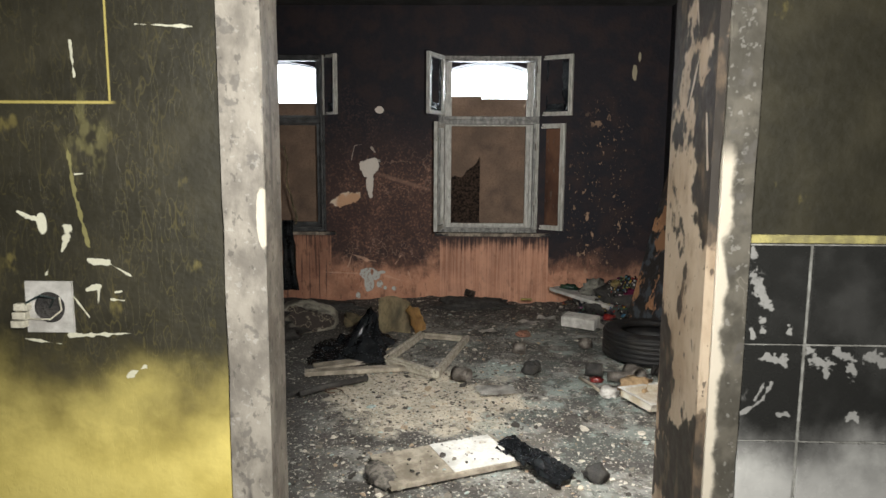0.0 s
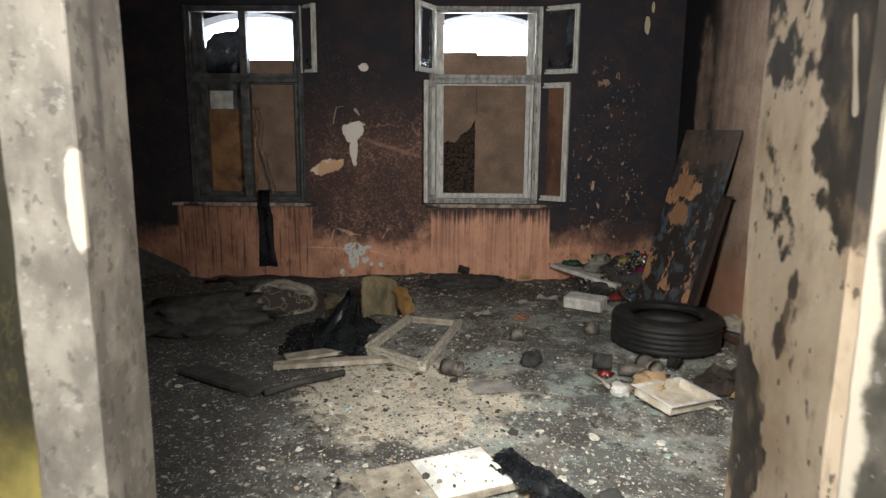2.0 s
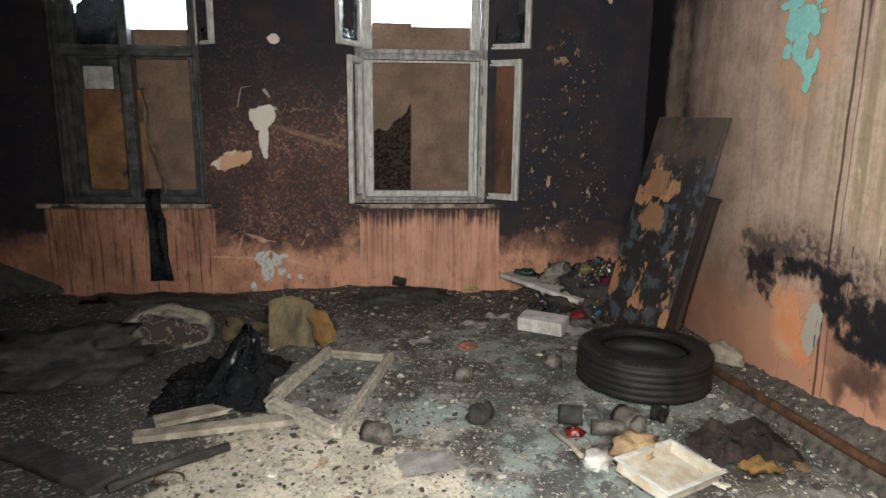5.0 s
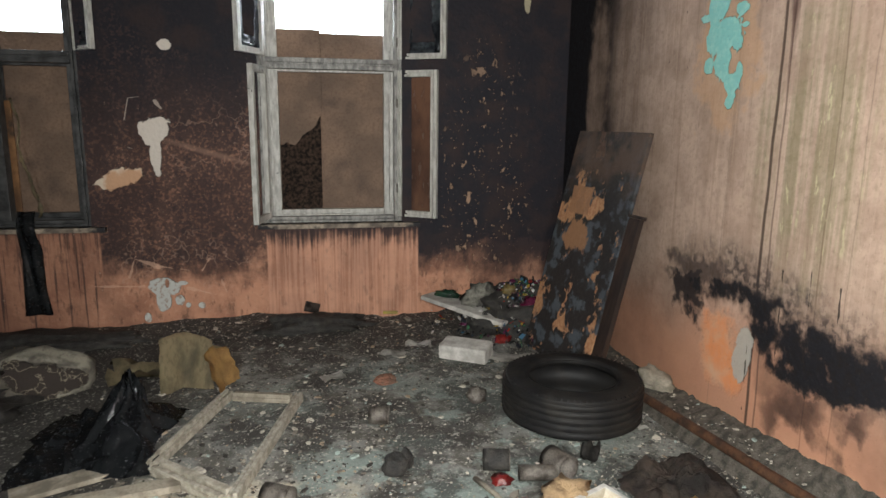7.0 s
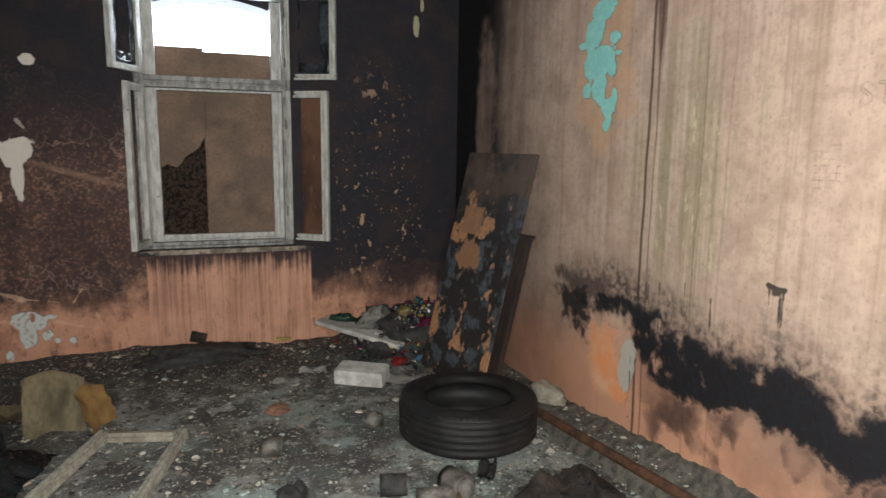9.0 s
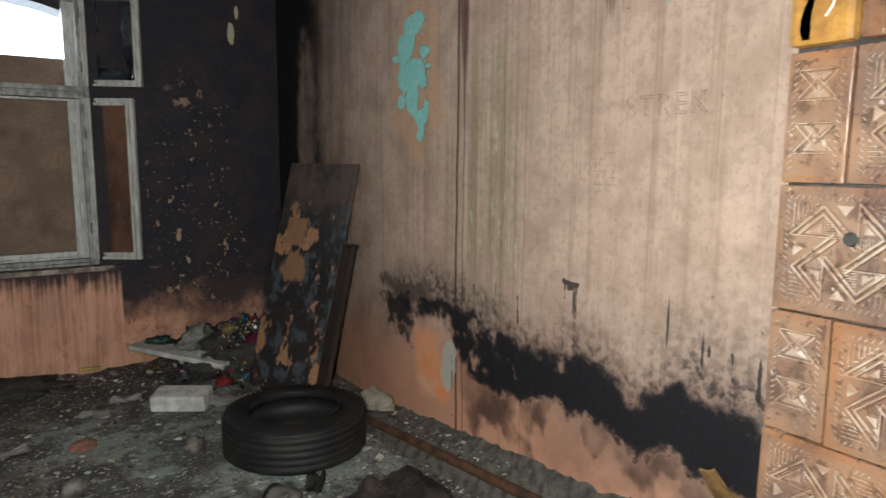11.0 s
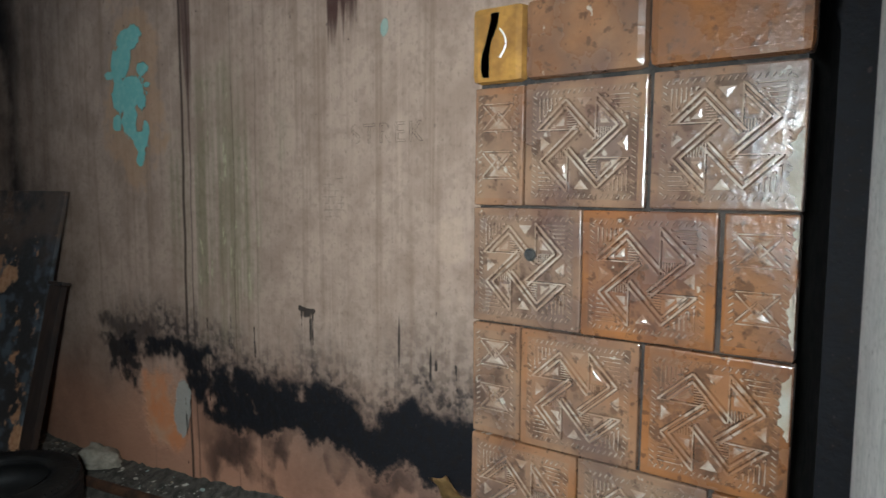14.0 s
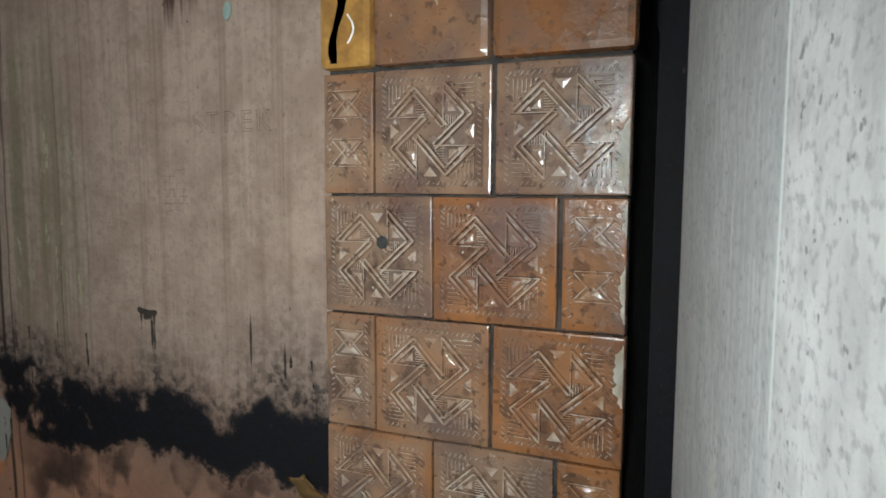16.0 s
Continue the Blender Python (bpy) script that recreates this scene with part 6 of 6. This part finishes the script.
lump_thing("crumpled_bag", "crumpled pale plastic bag on the rubbish", "plastic bag", (1.68, 6.16, 0.17), (0.11, 0.07, 0.09), 43, M["ash"], 20, 0.6, 2.4)
lump_thing("purple_wrapper", "shiny dark red wrapper on the rubbish", "wrapper", (1.97, 5.95, 0.17), (0.07, 0.05, 0.06), 46, plain("wine_red_wrapper", (0.10, 0.015, 0.04), (0.03, 0.008, 0.015), 14, 0.2), 0, 0.6, 3)
lump_thing("green_wrapper", "crumpled green bottle wrapper on the board", "wrapper", (1.50, 6.33, 0.17), (0.08, 0.035, 0.035), 48, plain("green_wrapper", (0.02, 0.06, 0.035), (0.012, 0.02, 0.015), 14, 0.25), -20, 0.5, 3)
lump_thing("red_foil", "crumpled bright red foil by the white block", "wrapper", (1.74, 5.78, 0.03), (0.05, 0.035, 0.03), 50, M["red"], 10, 0.6, 3)
lump_thing("white_carton", "small white carton on the rubbish", "carton", (2.14, 5.98, 0.26), (0.06, 0.05, 0.05), 53, M["foam_white"], 10, 0.3, 2)
lump_thing("yellow_wrapper", "crumpled yellow wrapper on the rubbish", "wrapper", (1.86, 6.08, 0.25), (0.045, 0.035, 0.04), 56, plain("yellow_wrapper", (0.20, 0.15, 0.05), (0.07, 0.05, 0.02), 14, 0.3), 10, 0.6, 3)
flap_ob = flat_scrap("burnt_flap", "small burnt paper flap below the window", "paper", 0.59, 6.46, 0.10, 0.07, 20, M["rag"], 21, 0.03, 0.0)
flap_ob.matrix_world = pose(0.60, 6.47, 0.10, 70, 18, 10)
bm = bmesh.new()
rng = random.Random(11)
for k in range(1100):
    x, y = rng.gauss(1.95, 0.20), rng.gauss(6.08, 0.17)
    if x < 2.33 and y < 6.48:
        z = 0.30 * math.exp(-((x - 2.0) / 0.36) ** 2 - ((y - 6.15) / 0.30) ** 2)
        flake_bm(bm, rng, x, y, max(z * 0.9, 0.02) + rng.uniform(0.01, 0.06), 0.008 + 0.026 * rng.random() ** 2, 0.003, 1.3)
solid("litter", bm, M["litter"], "small colourful wrappers and bottle scraps", "litter", "stuff")

# curled wire loop and bottle cap near the sash
bm = bmesh.new()
tube(bm, [(-0.22 + 0.05 * math.cos(0.5 * k), 4.02 + 0.05 * math.sin(0.5 * k), 0.012 + 0.002 * k) for k in range(11)], 0.003, 6)
solid("wire_loop", bm, M["rust"], "curled rusty wire loop on the dust", "wire", smooth=True)
solid("yellow_strip", boxes(((-0.05, -0.012, 0), (0.05, 0.012, 0.018)), bevel=0.004), plain("yellow_plastic", (0.40, 0.33, 0.05), (0.2, 0.15, 0.04), 20, 0.5), "small yellow plastic strip by the wall", "plastic strip", m=pose(1.12, 6.38, 0.06, 0, 0, -8))
solid("brick_fragment", lump((0.06, 0.045, 0.03), 71, 0.3, 2), plain("brick_piece", (0.24, 0.11, 0.07), (0.12, 0.07, 0.05), 20, 0.9), "small brown brick fragment on the floor", "brick piece", m=pose(0.98, 5.34, 0.0, 0, 0, 20))

# word scratched into the long wall
curve = bpy.data.curves.new("scratched_word", "FONT")
curve.body, curve.size, curve.extrude, curve.space_character = "STREK", 0.085, 0.0006, 1.25
tmp = bpy.data.objects.new("scratched_word", curve)
scene.collection.objects.link(tmp)
word_me = bpy.data.meshes.new_from_object(tmp.evaluated_get(bpy.context.evaluated_depsgraph_get()))
bpy.data.objects.remove(tmp)
thin = bmesh.new()
thin.from_mesh(word_me)
lines_bm = bmesh.new()
for e in thin.edges:
    p, q = e.verts[0].co, e.verts[1].co
    if abs(p.z - q.z) < 1e-6 and p.z > 0 and (p - q).length > 0.002 and e.calc_face_angle(1.0) > 0.5:
        tube(lines_bm, [p, q], 0.0007, 4)
thin.free()
solid("scratched_word", lines_bm, plain("scratched_line", (0.17, 0.12, 0.09), (0.10, 0.07, 0.055), 30, 0.9), "word scratched thinly into the plaster", "graffiti", m=Matrix(((0, 0, -1, E_X - 0.002), (-1, 0, 0, 3.47), (0, 1, 0, 1.45), (0, 0, 0, 1))))

# ---- wall tiles of the front room ----
tiles = thing("tile_wainscot", "soot-blackened white glazed wall tiles", "wall tiles", pose(1.0, D0, 0), "structure")
part("grout", boxes(((0.004, -0.006, 0), (E_X - 1.0, -0.0005, 1.158))), M["grout"], tiles)
part("top_strip", boxes(((0.004, -0.011, 1.16), (E_X - 1.0, -0.0005, 1.176)), bevel=0.002), M["yellow"], tiles, "yellow paint line")
bm = bmesh.new()
box(bm, (-0.0965, -0.004, -0.0955), (0.0965, 0.002, 0.0955), 0.0016)
full_tile = mesh_of("tile", bm, M["tile"])
bm = bmesh.new()
box(bm, (-0.056, -0.004, -0.0955), (0.056, 0.002, 0.0955), 0.0016)
cut_tile = mesh_of("tile", bm, M["tile"])
for r in range(6):
    z = 1.158 - 0.1955 * (r + 0.5)
    for c in range(7):
        ob = new("tile", cut_tile if c == 0 else full_tile)
        ob.parent = tiles
        ob.matrix_basis = pose(0.066 if c == 0 else 0.226 + 0.1965 * (c - 1), -0.007, z + 0.001 * rng.uniform(-1, 1), rng.uniform(-0.3, 0.3), 0, rng.uniform(-0.3, 0.3))

# ---- plaster chips over the floor ----
rng = random.Random(3)
bm_v, bm_f = [], []


def add_chip(x, y, r):
    n = rng.choice((4, 5, 6))
    q = Euler((rng.uniform(-0.35, 0.35), rng.uniform(-0.35, 0.35), rng.uniform(0, 6.28))).to_matrix()
    z, th, i = (ledge_height(x, y) + 0.008 if 3.3 < y < 5.7 and x > pipe_at(y)[0] + 0.02 else ground_height(x, y) + 0.003), rng.uniform(0.10, 0.28) * r, len(bm_v)
    rim = [(r * rng.uniform(0.5, 1.1) * math.cos(2 * math.pi * k / n), r * rng.uniform(0.4, 0.9) * math.sin(2 * math.pi * k / n)) for k in range(n)]
    bm_v.extend(Vector((x, y, z)) + q @ Vector((a, b, 0)) for a, b in rim)
    bm_v.extend(Vector((x, y, z)) + q @ Vector((a * 0.85, b * 0.85, th)) for a, b in rim)
    bm_f.append(tuple(range(i + n, i + 2 * n)))
    bm_f.extend((i + k, i + (k + 1) % n, i + n + (k + 1) % n, i + n + k) for k in range(n))


for k in range(30000):
    x, y = rng.uniform(W_X + 0.05, E_X - 0.04), rng.uniform(1.95, N_Y - 0.04)
    if rng.random() < 0.25:
        x, y = rng.gauss(0.3, 0.55), rng.gauss(3.8, 0.7)
    if rng.random() < 0.06:
        y = N_Y - abs(rng.gauss(0, 0.30))
    if rng.random() < 0.08:
        x = rng.uniform(1.7, 2.34)
    if y < 1.95 or y > N_Y - 0.05 or x > E_X - 0.03 or x < W_X + 0.05:
        continue
    if x < -0.25 and rng.random() < 0.72:
        continue
    if 1.0 < x < 1.5 and 3.9 < y < 5.2 and rng.random() < 0.5:
        continue
    r = 0.0032 * math.exp(abs(rng.gauss(0, 0.76)))
    add_chip(x, y, min(r, 0.038))
me = bpy.data.meshes.new("plaster_chips")
me.from_pydata([tuple(v) for v in bm_v], [], bm_f)
me.update()
me.materials.append(M["chip"])
tagged(new("plaster_chips", me), "pale plaster chips and cinders over the floor", "debris", kind="stuff")
